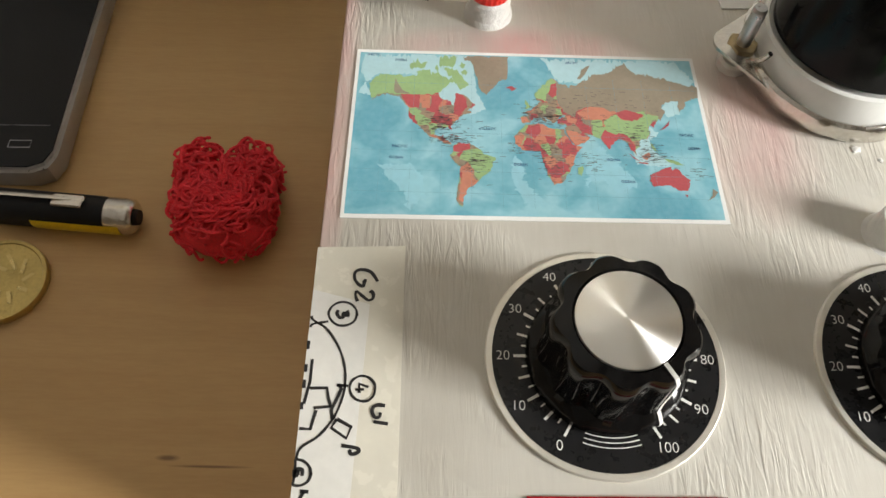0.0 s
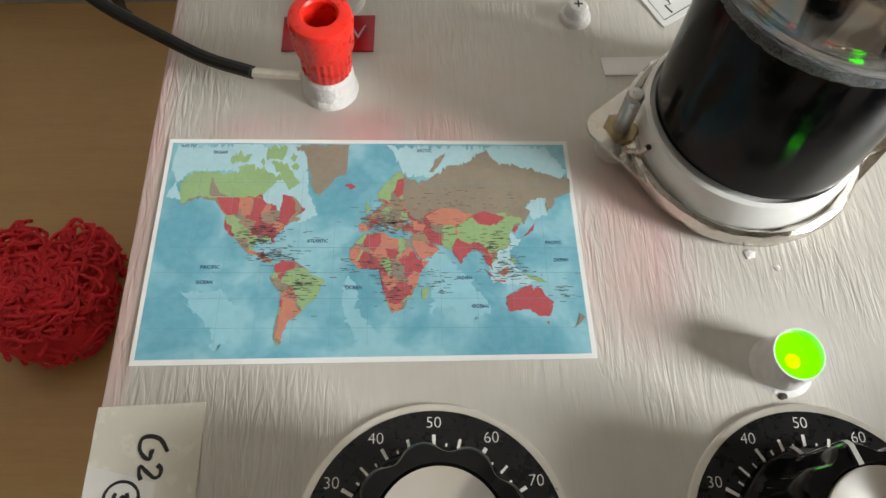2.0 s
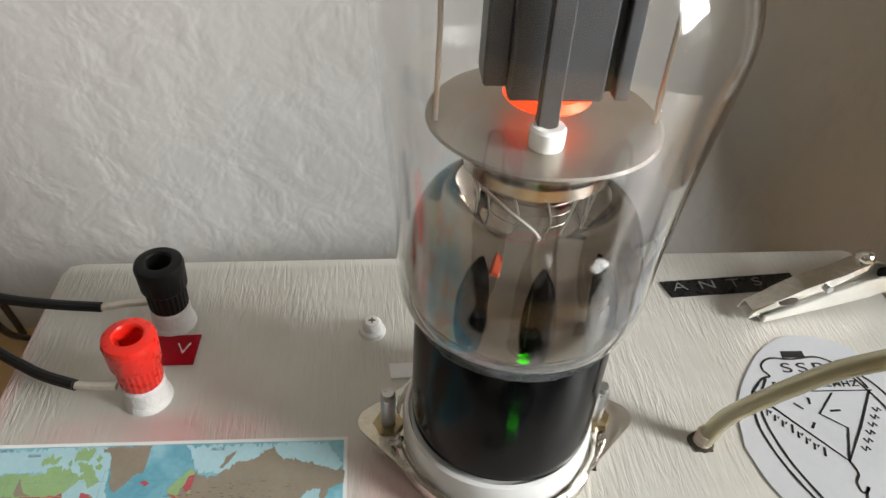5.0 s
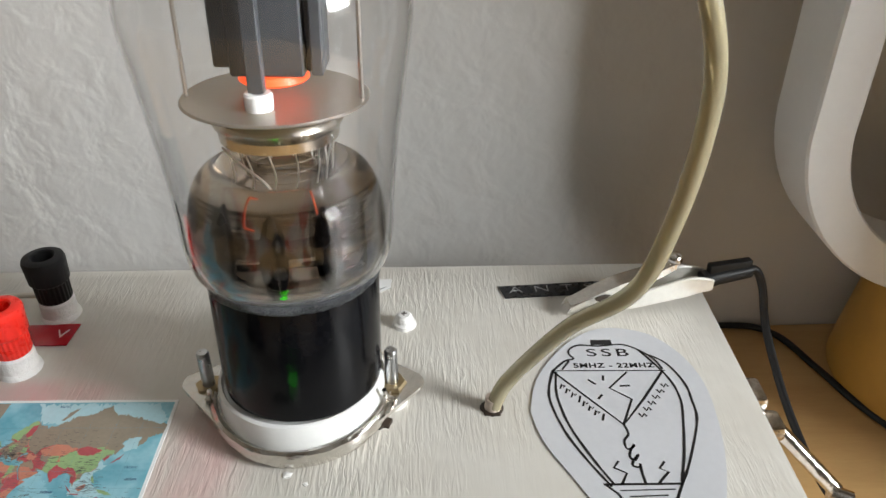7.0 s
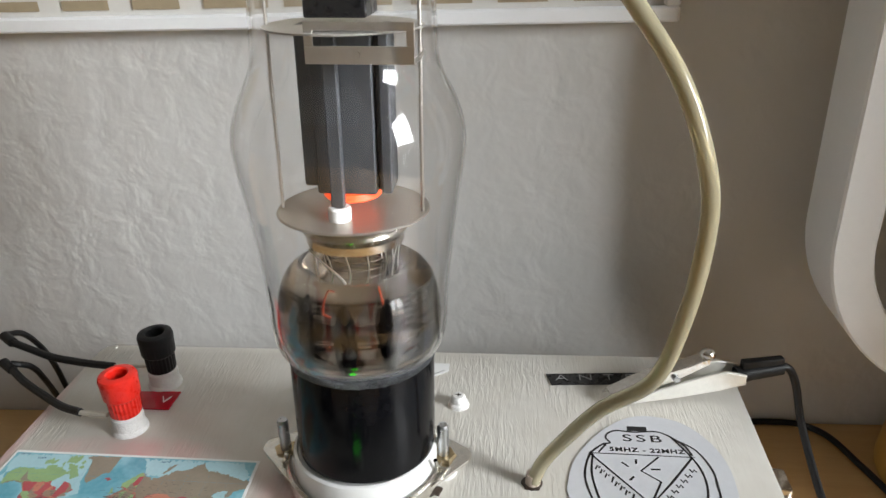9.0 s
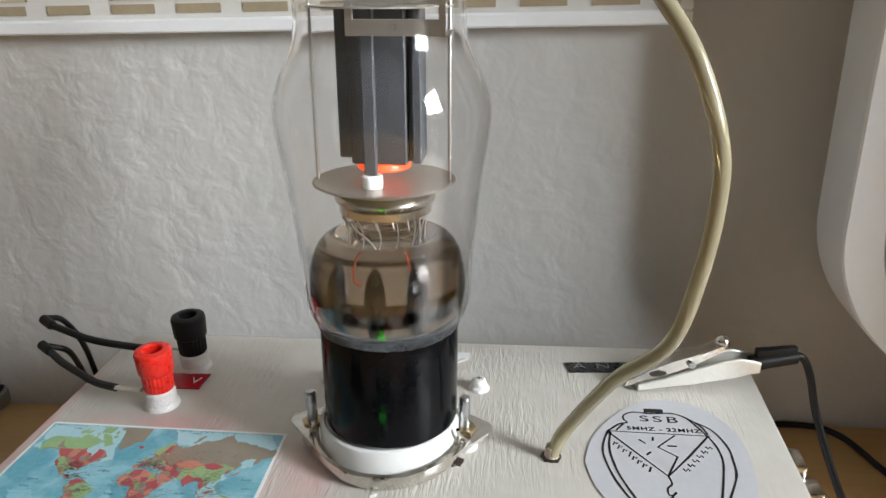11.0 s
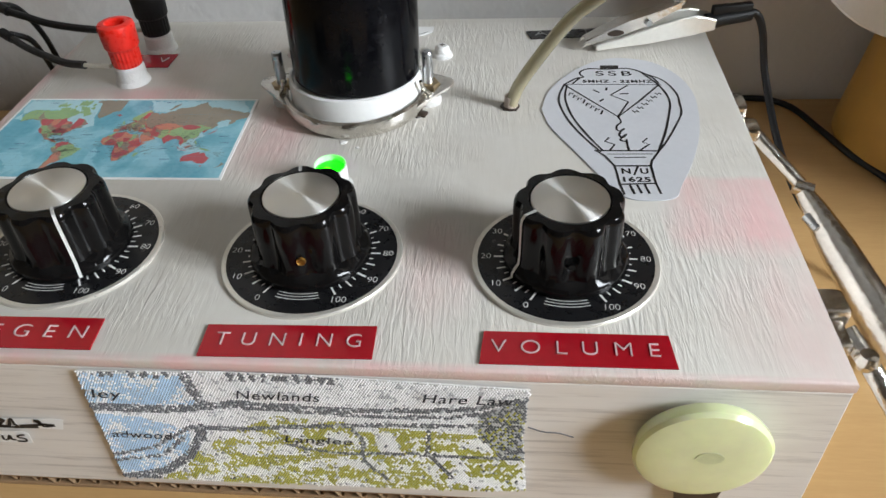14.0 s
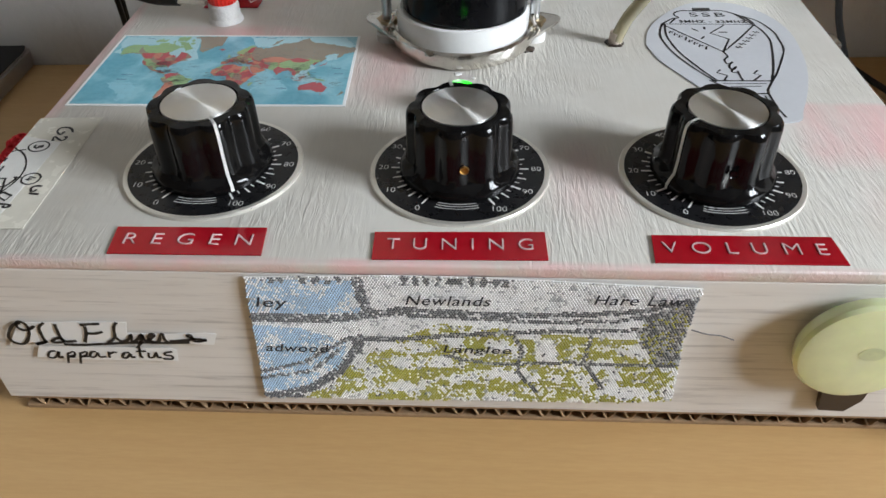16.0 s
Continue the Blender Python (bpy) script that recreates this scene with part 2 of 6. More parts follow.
GREEN_CORE = glow("green_lamp_core", (0.09, 1.0, 0.0), 6.0)
HEATER_GLOW = glow("hot_cathode", (1.0, 0.085, 0.020), 1.0)


# ---------------------------------------------------------------- making meshes
def part(name, bm, material, parent=None, label="", smooth=True):
    """One mesh object from a bmesh, under a thing or a part."""
    me = bpy.data.meshes.new(name)
    bmesh.ops.recalc_face_normals(bm, faces=bm.faces)
    bm.to_mesh(me)
    bm.free()
    for mt in material if isinstance(material, (list, tuple)) else (material,):
        me.materials.append(mt)
    if smooth:
        me.set_sharp_from_angle(angle=radians(35)) if hasattr(me, "set_sharp_from_angle") else None
        for p in me.polygons:
            p.use_smooth = True
    ob = new(name, me)
    if parent is not None:
        ob.parent = parent
        if label:
            ob["label"] = label
    return ob


def thing(name, label, category, at=(0, 0, 0), group="", kind=""):
    ob = new(name)
    ob.empty_display_size = 0.01
    ob.matrix_world = at if isinstance(at, Matrix) else Matrix.Translation(at)
    return tagged(ob, label, category, group, kind)


def block(lo, hi, bevel=0.0, segs=2, m=None):
    bm = bmesh.new()
    bmesh.ops.create_cube(bm, size=1.0)
    lo, hi = Vector(lo), Vector(hi)
    for v in bm.verts:
        v.co = Vector([(lo[i] + hi[i]) / 2 + v.co[i] * (hi[i] - lo[i]) for i in range(3)])
    if bevel:
        bmesh.ops.bevel(bm, geom=bm.edges[:], offset=bevel, segments=segs, affect="EDGES", profile=0.5)
    if m is not None:
        bmesh.ops.transform(bm, matrix=m, verts=bm.verts)
    return bm


def lathe(profile, segs=48, wave=None, m=None):
    """A turned body from (radius, height) rows; wave(angle, row) scales the radius. Radius 0 closes it."""
    bm = bmesh.new()
    rings = []
    for k, (r, z) in enumerate(profile):
        if r == 0:
            rings.append([bm.verts.new((0, 0, z))])
            continue
        ring = []
        for i in range(segs):
            a = 2 * math.pi * i / segs
            q = r * (wave(a, k) if wave else 1.0)
            ring.append(bm.verts.new((q * math.cos(a), q * math.sin(a), z)))
        rings.append(ring)
    for a, b in zip(rings, rings[1:]):
        for i in range(segs):
            j = (i + 1) % segs
            if len(a) == 1 and len(b) == 1:
                continue
            if len(a) == 1:
                bm.faces.new((a[0], b[i], b[j]))
            elif len(b) == 1:
                bm.faces.new((a[i], a[j], b[0]))
            else:
                bm.faces.new((a[i], a[j], b[j], b[i]))
    if m is not None:
        bmesh.ops.transform(bm, matrix=m, verts=bm.verts)
    return bm


def rounded(points, steps=8):
    """A smooth line through the points."""
    p = [Vector(q) for q in points]
    p = [2 * p[0] - p[1]] + p + [2 * p[-1] - p[-2]]
    out = []
    for i in range(1, len(p) - 2):
        for s in range(steps):
            u = s / steps
            out.append(0.5 * (2 * p[i] + (p[i + 1] - p[i - 1]) * u + (2 * p[i - 1] - 5 * p[i] + 4 * p[i + 1] - p[i + 2]) * u * u
                              + (3 * p[i] - p[i - 1] - 3 * p[i + 1] + p[i + 2]) * u ** 3))
    out.append(p[-2])
    return out


def sweep(line, radius, segs=10, bm=None, flat=1.0):
    """A round rod along a line of points; radius may be a function of 0..1."""
    bm = bm or bmesh.new()
    line = [Vector(q) for q in line]
    rings, up = [], Vector((0.123, 0.2, 0.97))
    for i, p in enumerate(line):
        d = (line[min(i + 1, len(line) - 1)] - line[max(i - 1, 0)]).normalized()
        side = d.cross(up)
        if side.length < 1e-4:
            side = d.cross(Vector((1, 0, 0)))
        side.normalize()
        up = side.cross(d).normalized()
        r = radius(i / (len(line) - 1)) if callable(radius) else radius
        rings.append([bm.verts.new(p + r * (math.cos(a) * side + flat * math.sin(a) * up)) for a in
                      (2 * math.pi * k / segs for k in range(segs))])
    for a, b in zip(rings, rings[1:]):
        for i in range(segs):
            j = (i + 1) % segs
            bm.faces.new((a[i], a[j], b[j], b[i]))
    bm.faces.new(rings[0][::-1])
    bm.faces.new(rings[-1])
    return bm


def slab(outline, z0, z1, m=None):
    """A flat piece of the given outline, from z0 up to z1."""
    bm = bmesh.new()
    f = bm.faces.new([bm.verts.new((x, y, z0)) for x, y in outline])
    if z1 != z0:
        got = bmesh.ops.extrude_face_region(bm, geom=[f])
        bmesh.ops.translate(bm, vec=(0, 0, z1 - z0), verts=[v for v in got["geom"] if isinstance(v, bmesh.types.BMVert)])
    if m is not None:
        bmesh.ops.transform(bm, matrix=m, verts=bm.verts)
    return bm


def ellipse(cx, cy, rx, ry, n=40, a0=0.0, a1=2 * math.pi):
    return [(cx + rx * math.cos(a0 + (a1 - a0) * i / n), cy + ry * math.sin(a0 + (a1 - a0) * i / n)) for i in range(n)]


def stroke(bm, pts, width, z=0.0, steps=1):
    """A flat pen stroke along points (x, y)."""
    line = [Vector((x, y, 0)) for x, y in pts]
    if steps > 1 and len(line) > 2:
        line = rounded(line, steps)
    rows = []
    for i, p in enumerate(line):
        d = line[min(i + 1, len(line) - 1)] - line[max(i - 1, 0)]
        n = Vector((-d.y, d.x, 0)).normalized() * (width / 2 * (0.85 + 0.3 * noise.noise(p * 700)))
        rows.append((bm.verts.new((p.x + n.x, p.y + n.y, z)), bm.verts.new((p.x - n.x, p.y - n.y, z))))
    for (a, b), (c, d) in zip(rows, rows[1:]):
        bm.faces.new((a, b, d, c))
    return bm


def letters(text, height, m, spacing=1.0, depth=0.0, width=None, bold=0.0):
    """Flat or raised lettering as a bmesh, centred at m's origin, capitals as high as given."""
    cu = bpy.data.curves.new("lettering", "FONT")
    cu.body, cu.align_x, cu.align_y, cu.space_character = text, "CENTER", "CENTER", spacing
    cu.size, cu.extrude, cu.offset = height / 0.70, depth, bold
    ob = bpy.data.objects.new("lettering", cu)
    scene.collection.objects.link(ob)
    me = ob.evaluated_get(bpy.context.evaluated_depsgraph_get()).to_mesh()
    bm = bmesh.new()
    bm.from_mesh(me)
    bpy.data.objects.remove(ob)
    bpy.data.curves.remove(cu)
    if width and bm.verts:
        xs = [v.co.x for v in bm.verts]
        k, mid = width / (max(xs) - min(xs)), (max(xs) + min(xs)) / 2
        for v in bm.verts:
            v.co.x = (v.co.x - mid) * k
    bmesh.ops.transform(bm, matrix=m, verts=bm.verts)
    return bm


def merge(*parts):
    bm = bmesh.new()
    for b in parts:
        me = bpy.data.meshes.new("tmp")
        b.to_mesh(me)
        b.free()
        bm.from_mesh(me)
        bpy.data.meshes.remove(me)
    return bm


def on_front(lift):
    """Lays a flat drawing (x, y) on the front panel as (x, z), facing -y."""
    return Matrix(((1, 0, 0, 0), (0, 0, -1, -lift), (0, 1, 0, 0), (0, 0, 0, 1)))


# ---------------------------------------------------------------- the room
TURN = math.atan(0.036)
ROOM = Matrix.Translation((-0.05, 0.1795, 0)) @ Matrix.Rotation(TURN, 4, "Z")


def structure(name, bm, material, label, category, m=None):
    ob = part(name, bm, material, smooth=False)
    if m is not None:
        ob.matrix_world = m
    return tagged(ob, label, category, kind="structure")


structure("wall_north", block((-1.6, 0.0, -0.74), (1.25, 0.12, 1.75)), WALL, "pale grey painted rough plaster wall behind the table", "wall", ROOM)
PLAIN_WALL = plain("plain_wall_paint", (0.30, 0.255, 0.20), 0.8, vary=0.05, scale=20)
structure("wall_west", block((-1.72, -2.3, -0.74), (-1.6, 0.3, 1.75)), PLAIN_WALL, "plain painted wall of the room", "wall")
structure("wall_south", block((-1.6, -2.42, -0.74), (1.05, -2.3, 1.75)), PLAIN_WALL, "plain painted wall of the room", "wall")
structure("floor", block((-1.72, -2.42, -0.80), (1.30, 0.4, -0.74)), plain("floor_boards", (0.30, 0.19, 0.10), 0.5, scale=30), "brown wooden floor of the room", "floor")
structure("ceiling", block((-1.72, -2.42, 1.75), (1.30, 0.4, 1.83)), plain("white_ceiling", (0.55, 0.54, 0.52), 0.8, vary=0.03, scale=20), "plain painted ceiling of the room", "ceiling")
# the east wall with its window opening
east = bmesh.new()
for lo, hi in (((WIN_X, -2.42, -0.74), (WIN_X + 0.2, WIN_Y0, 1.75)), ((WIN_X, WIN_Y1, -0.74), (WIN_X + 0.2, 0.36, 1.75)),
               ((WIN_X, WIN_Y0, -0.74), (WIN_X + 0.2, WIN_Y1, WIN_Z0)), ((WIN_X, WIN_Y0, WIN_Z1), (WIN_X + 0.2, WIN_Y1, 1.75))):
    east = merge(east, block(lo, hi))
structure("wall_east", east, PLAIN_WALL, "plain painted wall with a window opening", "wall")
sash = merge(block((WIN_X + 0.004, WIN_Y0, WIN_Z0), (WIN_X + 0.026, WIN_Y0 + 0.018, WIN_Z1), 0.003, 1), block((WIN_X + 0.004, WIN_Y1 - 0.018, WIN_Z0), (WIN_X + 0.026, WIN_Y1, WIN_Z1), 0.003, 1),
             block((WIN_X + 0.004, WIN_Y0 + 0.018, WIN_Z0), (WIN_X + 0.026, WIN_Y1 - 0.018, WIN_Z0 + 0.02), 0.003, 1), block((WIN_X + 0.004, WIN_Y0 + 0.018, WIN_Z1 - 0.02), (WIN_X + 0.026, WIN_Y1 - 0.018, WIN_Z1), 0.003, 1),
             block((WIN_X + 0.006, (WIN_Y0 + WIN_Y1) / 2 - 0.009, WIN_Z0 + 0.02), (WIN_X + 0.024, (WIN_Y0 + WIN_Y1) / 2 + 0.009, WIN_Z1 - 0.02), 0.003, 1))
structure("window_1", sash, WHITE_LACQUER, "white painted window frame with two lights", "window")
# unseen block, added to keep window light off the north wall's right part
structure("shade_block", block((0.362, 0.068, -0.74), (WIN_X - 0.002, 0.19, 1.75)), PLAIN_WALL, "unseen block added to shade the right part of the wall", "wall")

table = thing("table", "beech wood tabletop standing against the wall", "table", (0, 0, 0))
part("tabletop", block((-1.1, -1.1, -0.028), (0.43, 0.0, 0.0), 0.001, 1, ROOM), BEECH, table, smooth=False)
for x, y in ((-0.98, -0.98), (0.30, -0.98), (-0.98, -0.12), (0.30, -0.12)):
    part("leg", block((x - 0.03, y - 0.03, -0.74), (x + 0.03, y + 0.03, -0.028), 0.004, 1, ROOM), BEECH, table)

# ---------------------------------------------------------------- the radio's box
L, R, F, B, TOP, LOW = 0.0086, 0.2172, 0.0, 0.1535, 0.050, 0.0065
case = thing("radio_case", "white painted wooden radio box on a cardboard base", "radio", (0, 0, 0))
BACK_R = 0.1568
lid = slab([(L, F), (R, F), (R, BACK_R - 0.003), (R - 0.001, BACK_R - 0.0008), (R - 0.003, BACK_R), (L + 0.0045, B), (L + 0.0015, B - 0.0010), (L + 0.0004, B - 0.0045)], TOP - 0.003, TOP)
bmesh.ops.bevel(lid, geom=[e for e in lid.edges if abs(e.verts[0].co.z - e.verts[1].co.z) < 1e-6], offset=0.0006, segments=2, affect="EDGES", profile=0.5)
part("top_panel", lid, PAINT, case, "brushed off-white paint with pink smears")
part("front_panel", block((L, F + 0.0003, LOW), (R, F + 0.006, TOP - 0.003), 0.0003, 1), OAK, case, "pale grey oak grain panel")
part("back_panel", block((L, B - 0.006, LOW), (R, B - 0.0003, TOP - 0.003)), OAK, case)
part("side_panel", block((L + 0.0003, F + 0.006, LOW), (L + 0.006, B - 0.006, TOP - 0.003)), OAK, case)
part("side_panel", block((R - 0.006, F + 0.006, LOW), (R - 0.0003, B - 0.006, TOP - 0.003)), OAK, case)
cb = merge(block((L + 0.001, F + 0.001, LOW - 0.0014), (R - 0.001, B - 0.001, LOW), 0.0002, 1),
           block((L + 0.001, F + 0.002, 0.0), (R - 0.001, B - 0.001, 0.0012), 0.0002, 1))
part("cardboard_base", cb, CARDBOARD, case, "brown corrugated cardboard")
flute = bmesh.new()
rows, n = [], 420
for i in range(n + 1):
    x = L + 0.002 + (R - L - 0.004) * i / n
    z = 0.0031 + 0.0018 * math.sin(i * 0.62) + 0.0002 * noise.noise(Vector((x * 300, 0, 0)))
    y = F + 0.0022 + 0.0008 * noise.noise(Vector((x * 220, 3, 0)))
    rows.append([flute.verts.new((x, y, z - 0.0002)), flute.verts.new((x, y, z + 0.0002)), flute.verts.new((x, B - 0.002, z + 0.0002)), flute.verts.new((x, B - 0.002, z - 0.0002))])
for a, b in zip(rows, rows[1:]):
    for k in range(4):
        flute.faces.new((a[k], a[(k + 1) % 4], b[(k + 1) % 4], b[k]))
part("corrugation", flute, CARDBOARD, case)


# ---------------------------------------------------------------- dials and knobs
def dial_plate():
    d = thing("dial_plate", "round black dial plate with a white 0 to 100 scale", "dial", group="dials on the radio")
    r = 0.0198
    part("rim", lathe([(0, 0), (r, 0), (r, 0.0005), (r - 0.0002, 0.0007), (r - 0.0011, 0.0007), (r - 0.0011, 0.0006), (0, 0.0006)], 72), DIAL_RIM, d, "pale satin aluminium rim")
    face = part("face", lathe([(r - 0.0012, 0.00062), (r - 0.0012, 0.00078), (0, 0.00078)], 72), DIAL_BLACK, d, "black dial face")
    ticks, z = bmesh.new(), 0.00086
    for k in range(41):
        a = radians(240 - k * 7.5)
        lo, hi, w = (0.0120, 0.0151, 0.00058) if k % 4 == 0 else (0.0120, 0.0149, 0.00052) if k % 2 == 0 else (0.0120, 0.0139, 0.00036)
        stroke(ticks, [(lo * math.cos(a), lo * math.sin(a)), (hi * math.cos(a), hi * math.sin(a))], w, z)
    for q in range(4):
        rr = 0.0124 + q * 0.0008
        stroke(ticks, [(rr * math.cos(radians(a)), rr * math.sin(radians(a))) for a in range(251, 290, 3)], 0.00020, z)
    part("scale_print", ticks, PRINT_WHITE, face, "white scale marks", smooth=False)
    for k in range(11):
        a = radians(240 - k * 30)
        rr = 0.0168
        part("numeral", letters(str(k * 10), 0.00165, Matrix.Translation((rr * math.cos(a), rr * math.sin(a), z)), 1.0, 0.0, None, -0.000035), PRINT_WHITE, face, smooth=False)
    return d


def control_knob():
    """A fluted skirted knob with a turned aluminium cap and a white pointer line towards -y."""
    k = thing("control_knob", "glossy black fluted knob with a silver cap", "knob", group="knobs on the radio")

    def flutes(a, row):
        depth = (0, 0, 0, 0, 0.15, 0.8, 1, 1, 1, 0.95, 0.8, 0)[min(row, 11)]
        c = math.cos(4.5 * (a + math.pi / 2)) ** 2
        return 1 - 0.115 * depth * (1 - c) ** 1.6
    prof = [(0, 0), (0.0127, 0), (0.0132, 0.0006), (0.0131, 0.0018), (0.0126, 0.0026), (0.0118, 0.0034), (0.0115, 0.0050), (0.0114, 0.0090), (0.0113, 0.0138), (0.0111, 0.0149),
            (0.0106, 0.0155), (0.0083, 0.0157), (0.0080, 0.0151), (0, 0.0151)]
    body = part("knob_body", lathe(prof, 144, flutes), BAKELITE, k)
    part("cap", lathe([(0.00785, 0.0148), (0.00785, 0.0157), (0.0076, 0.01585), (0, 0.01585)], 96), CAP, k, "turned aluminium cap")
    line = bmesh.new()
    pts = [(0.0081, 0.0160), (0.0107, 0.0158), (0.0114, 0.0150), (0.0116, 0.0138), (0.0117, 0.0060), (0.0119, 0.0038), (0.0128, 0.0028), (0.0134, 0.0018), (0.0135, 0.0008)]
    rows = [[line.verts.new((s * 0.00035, -r, z)) for s in (-1, 1)] for r, z in pts]
    for a, b in zip(rows, rows[1:]):
        line.faces.new((a[0], a[1], b[1], b[0]))
    bmesh.ops.solidify(line, geom=line.faces[:], thickness=0.0003)
    part("pointer_line", line, PRINT_WHITE, body, "white pointer line", smooth=False)
    return k


DIALS = ((0.0575, 0.0319), (0.1124, 0.0313), (0.1671, 0.0312))
BRASS_SCREW = plain("amber_brass", (0.34, 0.17, 0.03), 0.35, 0.6, 0.2)
# the way each pointer looks, in degrees from straight front
POINTERS = (33.0, 193.0, -57.0)
plate, knob = dial_plate(), control_knob()
plate.matrix_world = Matrix.Translation((*DIALS[0], TOP))
knob.matrix_world = Matrix.Translation((*DIALS[0], TOP + 0.0008)) @ Matrix.Rotation(radians(POINTERS[0]), 4, "Z")
for (x, y), a in list(zip(DIALS, POINTERS))[1:]:
    copy_thing(plate, Matrix.Translation((x, y, TOP)))
    k2 = copy_thing(knob, Matrix.Translation((x, y, TOP + 0.0008)) @ Matrix.Rotation(radians(a), 4, "Z"))
    back = Matrix.Rotation(radians(-a), 4, "Z") @ Matrix.Translation((0.0012 if a > 100 else 0.0003, -0.0109, 0.0072)) @ Matrix.Rotation(radians(90), 4, "X")
    part("set_screw", lathe([(0, 0.0004), (0.0007, 0.0004), (0.0009, 0.0006), (0.0009, 0.0), (0, 0.0)], 18, m=back),
         BRASS_SCREW if a > 100 else BAKELITE, k2, "small set screw")


# ---------------------------------------------------------------- embossed labels
def tape_label(name, text, corners, tape, ink, label, text_width, text_height, shift=0.0):
    """Embossing tape with raised letters; corners anticlockwise from the front left."""
    (x0, y0), (x1, y1), (x2, y2), (x3, y3) = corners
    d = thing(name, label, "label", ((x0 + x2) / 2, (y0 + y2) / 2, TOP))
    cx, cy = (x0 + x2) / 2, (y0 + y2) / 2
    bm = slab([(x - cx, y - cy) for x, y in corners], 0.0001, 0.00042)
    bmesh.ops.bevel(bm, geom=bm.edges[:], offset=0.00006, segments=1, affect="EDGES")
    strip = part("tape", bm, tape, d, smooth=False)
    turn = Matrix.Translation((shift, 0, 0.0005)) @ Matrix.Rotation(math.atan2(y1 - y0, x1 - x0), 4, "Z")
    bm = letters(text, text_height, turn, 1.9, 0.00012, text_width, -0.00009)
    part("lettering", bm, ink, strip, "pale embossed letters", smooth=False)
    return d


tape_label("label_tape", "REGEN", [(0.0445, 0.0016), (0.0748, 0.0018), (0.0742, 0.0102), (0.0437, 0.0098)], RED_TAPE, EMBOSS, "red embossing tape label reading REGEN", 0.0255, 0.0034)
tape_label("label_tape", "TUNING", [(0.0962, 0.0012), (0.1300, 0.0018), (0.1298, 0.0102), (0.0960, 0.0094)], RED_TAPE, EMBOSS, "red embossing tape label reading TUNING", 0.0285, 0.0034)
tape_label("label_tape", "VOLUME", [(0.1500, 0.0016), (0.1862, 0.0018), (0.1855, 0.0100), (0.1506, 0.0098)], RED_TAPE, EMBOSS, "red embossing tape label reading VOLUME", 0.0312, 0.0034)
tape_label("label_tape", "V", [(0.0300, 0.1188), (0.0472, 0.1190), (0.0474, 0.1280), (0.0300, 0.1272)], RED_TAPE, EMBOSS, "red embossing tape label reading V", 0.0030, 0.0034, 0.0055)
tape_label("label_tape", "ANTS", [(0.1612, 0.1385), (0.1960, 0.1412), (0.1955, 0.1472), (0.1596, 0.1442)], BLACK_TAPE, EMBOSS_GREY, "black embossing tape label reading ANTS", 0.024, 0.0030, -0.004)

# ---------------------------------------------------------------- the valve
VALVE = Matrix.Translation((0.1123, 0.0980, 0)) @ Matrix.Translation((0, 0, 0.058)) @ Matrix.Rotation(radians(0.9), 4, "Y") @ Matrix.Rotation(radians(-2.2), 4, "X") @ Matrix.Translation((0, 0, -0.058))
valve = thing("radio_valve", "glowing glass radio valve with a black base", "valve", VALVE)
socle = part("base", lathe([(0, 0.0600), (0.0168, 0.0600), (0.0173, 0.0605), (0.0175, 0.063), (0.0176, 0.0875), (0.0174, 0.0882), (0, 0.0882)], 72), BASE_BLACK, valve, "glossy black cylindrical base")
frit = lathe([(0.0174, 0.0868), (0.0179, 0.0873), (0.0182, 0.0880), (0.0181, 0.0889), (0.0178, 0.0896), (0.0172, 0.0898), (0.0160, 0.0880)], 140,
             lambda a, k: 1 + 0.022 * noise.noise(Vector((math.cos(a) * 16, math.sin(a) * 16, k))))
part("cement_ring", frit, plain("glittering_cement", (0.10, 0.105, 0.115), 0.30, 0.3, vary=0.95, scale=2200, relief=1.0, grain=0.0012), socle, "dark glittering cement ring")
part("base_floor", lathe([(0, 0.0884), (0.0158, 0.0884), (0.0162, 0.0887), (0.0158, 0.0890), (0, 0.0890)], 48), plain("brown_grey_floor", (0.17, 0.15, 0.125), 0.5, vary=0.2, scale=200), socle, "dull brown floor inside the bulb")
SLIM = 0.965
OUT = [(r * (SLIM + 0.035 * min(1.0, max(0.0, (z - 0.146) / 0.006))) if z > 0.0925 else r * (1 - (1 - SLIM) * max(0.0, (z - 0.088) / 0.0045)), z) for r, z in [(0.0150, 0.0880), (0.0178, 0.0890), (0.0198, 0.0905), (0.0212, 0.0935), (0.0217, 0.0975), (0.0219, 0.1030), (0.0226, 0.1110), (0.0236, 0.1200),
       (0.0250, 0.1300), (0.0259, 0.1360), (0.0262, 0.1400), (0.0258, 0.1436), (0.0246, 0.1470), (0.0229, 0.1500), (0.0212, 0.1528), (0.0200, 0.1556),
       (0.0194, 0.1590), (0.0192, 0.1640), (0.0188, 0.1700), (0.0178, 0.1760), (0.0158, 0.1815), (0.0125, 0.1860), (0.0080, 0.1888), (0.0045, 0.1900)]]
OUT = [(p.x, p.y) for p in rounded([(r, z, 0) for r, z in OUT], 4)]
WALL_T = 0.0008
inner = [(max(r - WALL_T, 0.0006), z + (0.0007 if z < 0.091 else -0.0008 if z > 0.180 else 0)) for r, z in OUT]
bulb = part("bulb", lathe(OUT + inner[::-1] + [OUT[0]], 96), GLASS, valve, "clear glass bulb")
stem = [(0.0150, 0.0893), (0.0182, 0.0915), (0.0194, 0.0960), (0.0193, 0.1010), (0.0184, 0.1055), (0.0166, 0.1090), (0.0138, 0.1108), (0.0105, 0.1100), (0.0088, 0.1080), (0.0060, 0.1072), (0.0, 0.1070)]
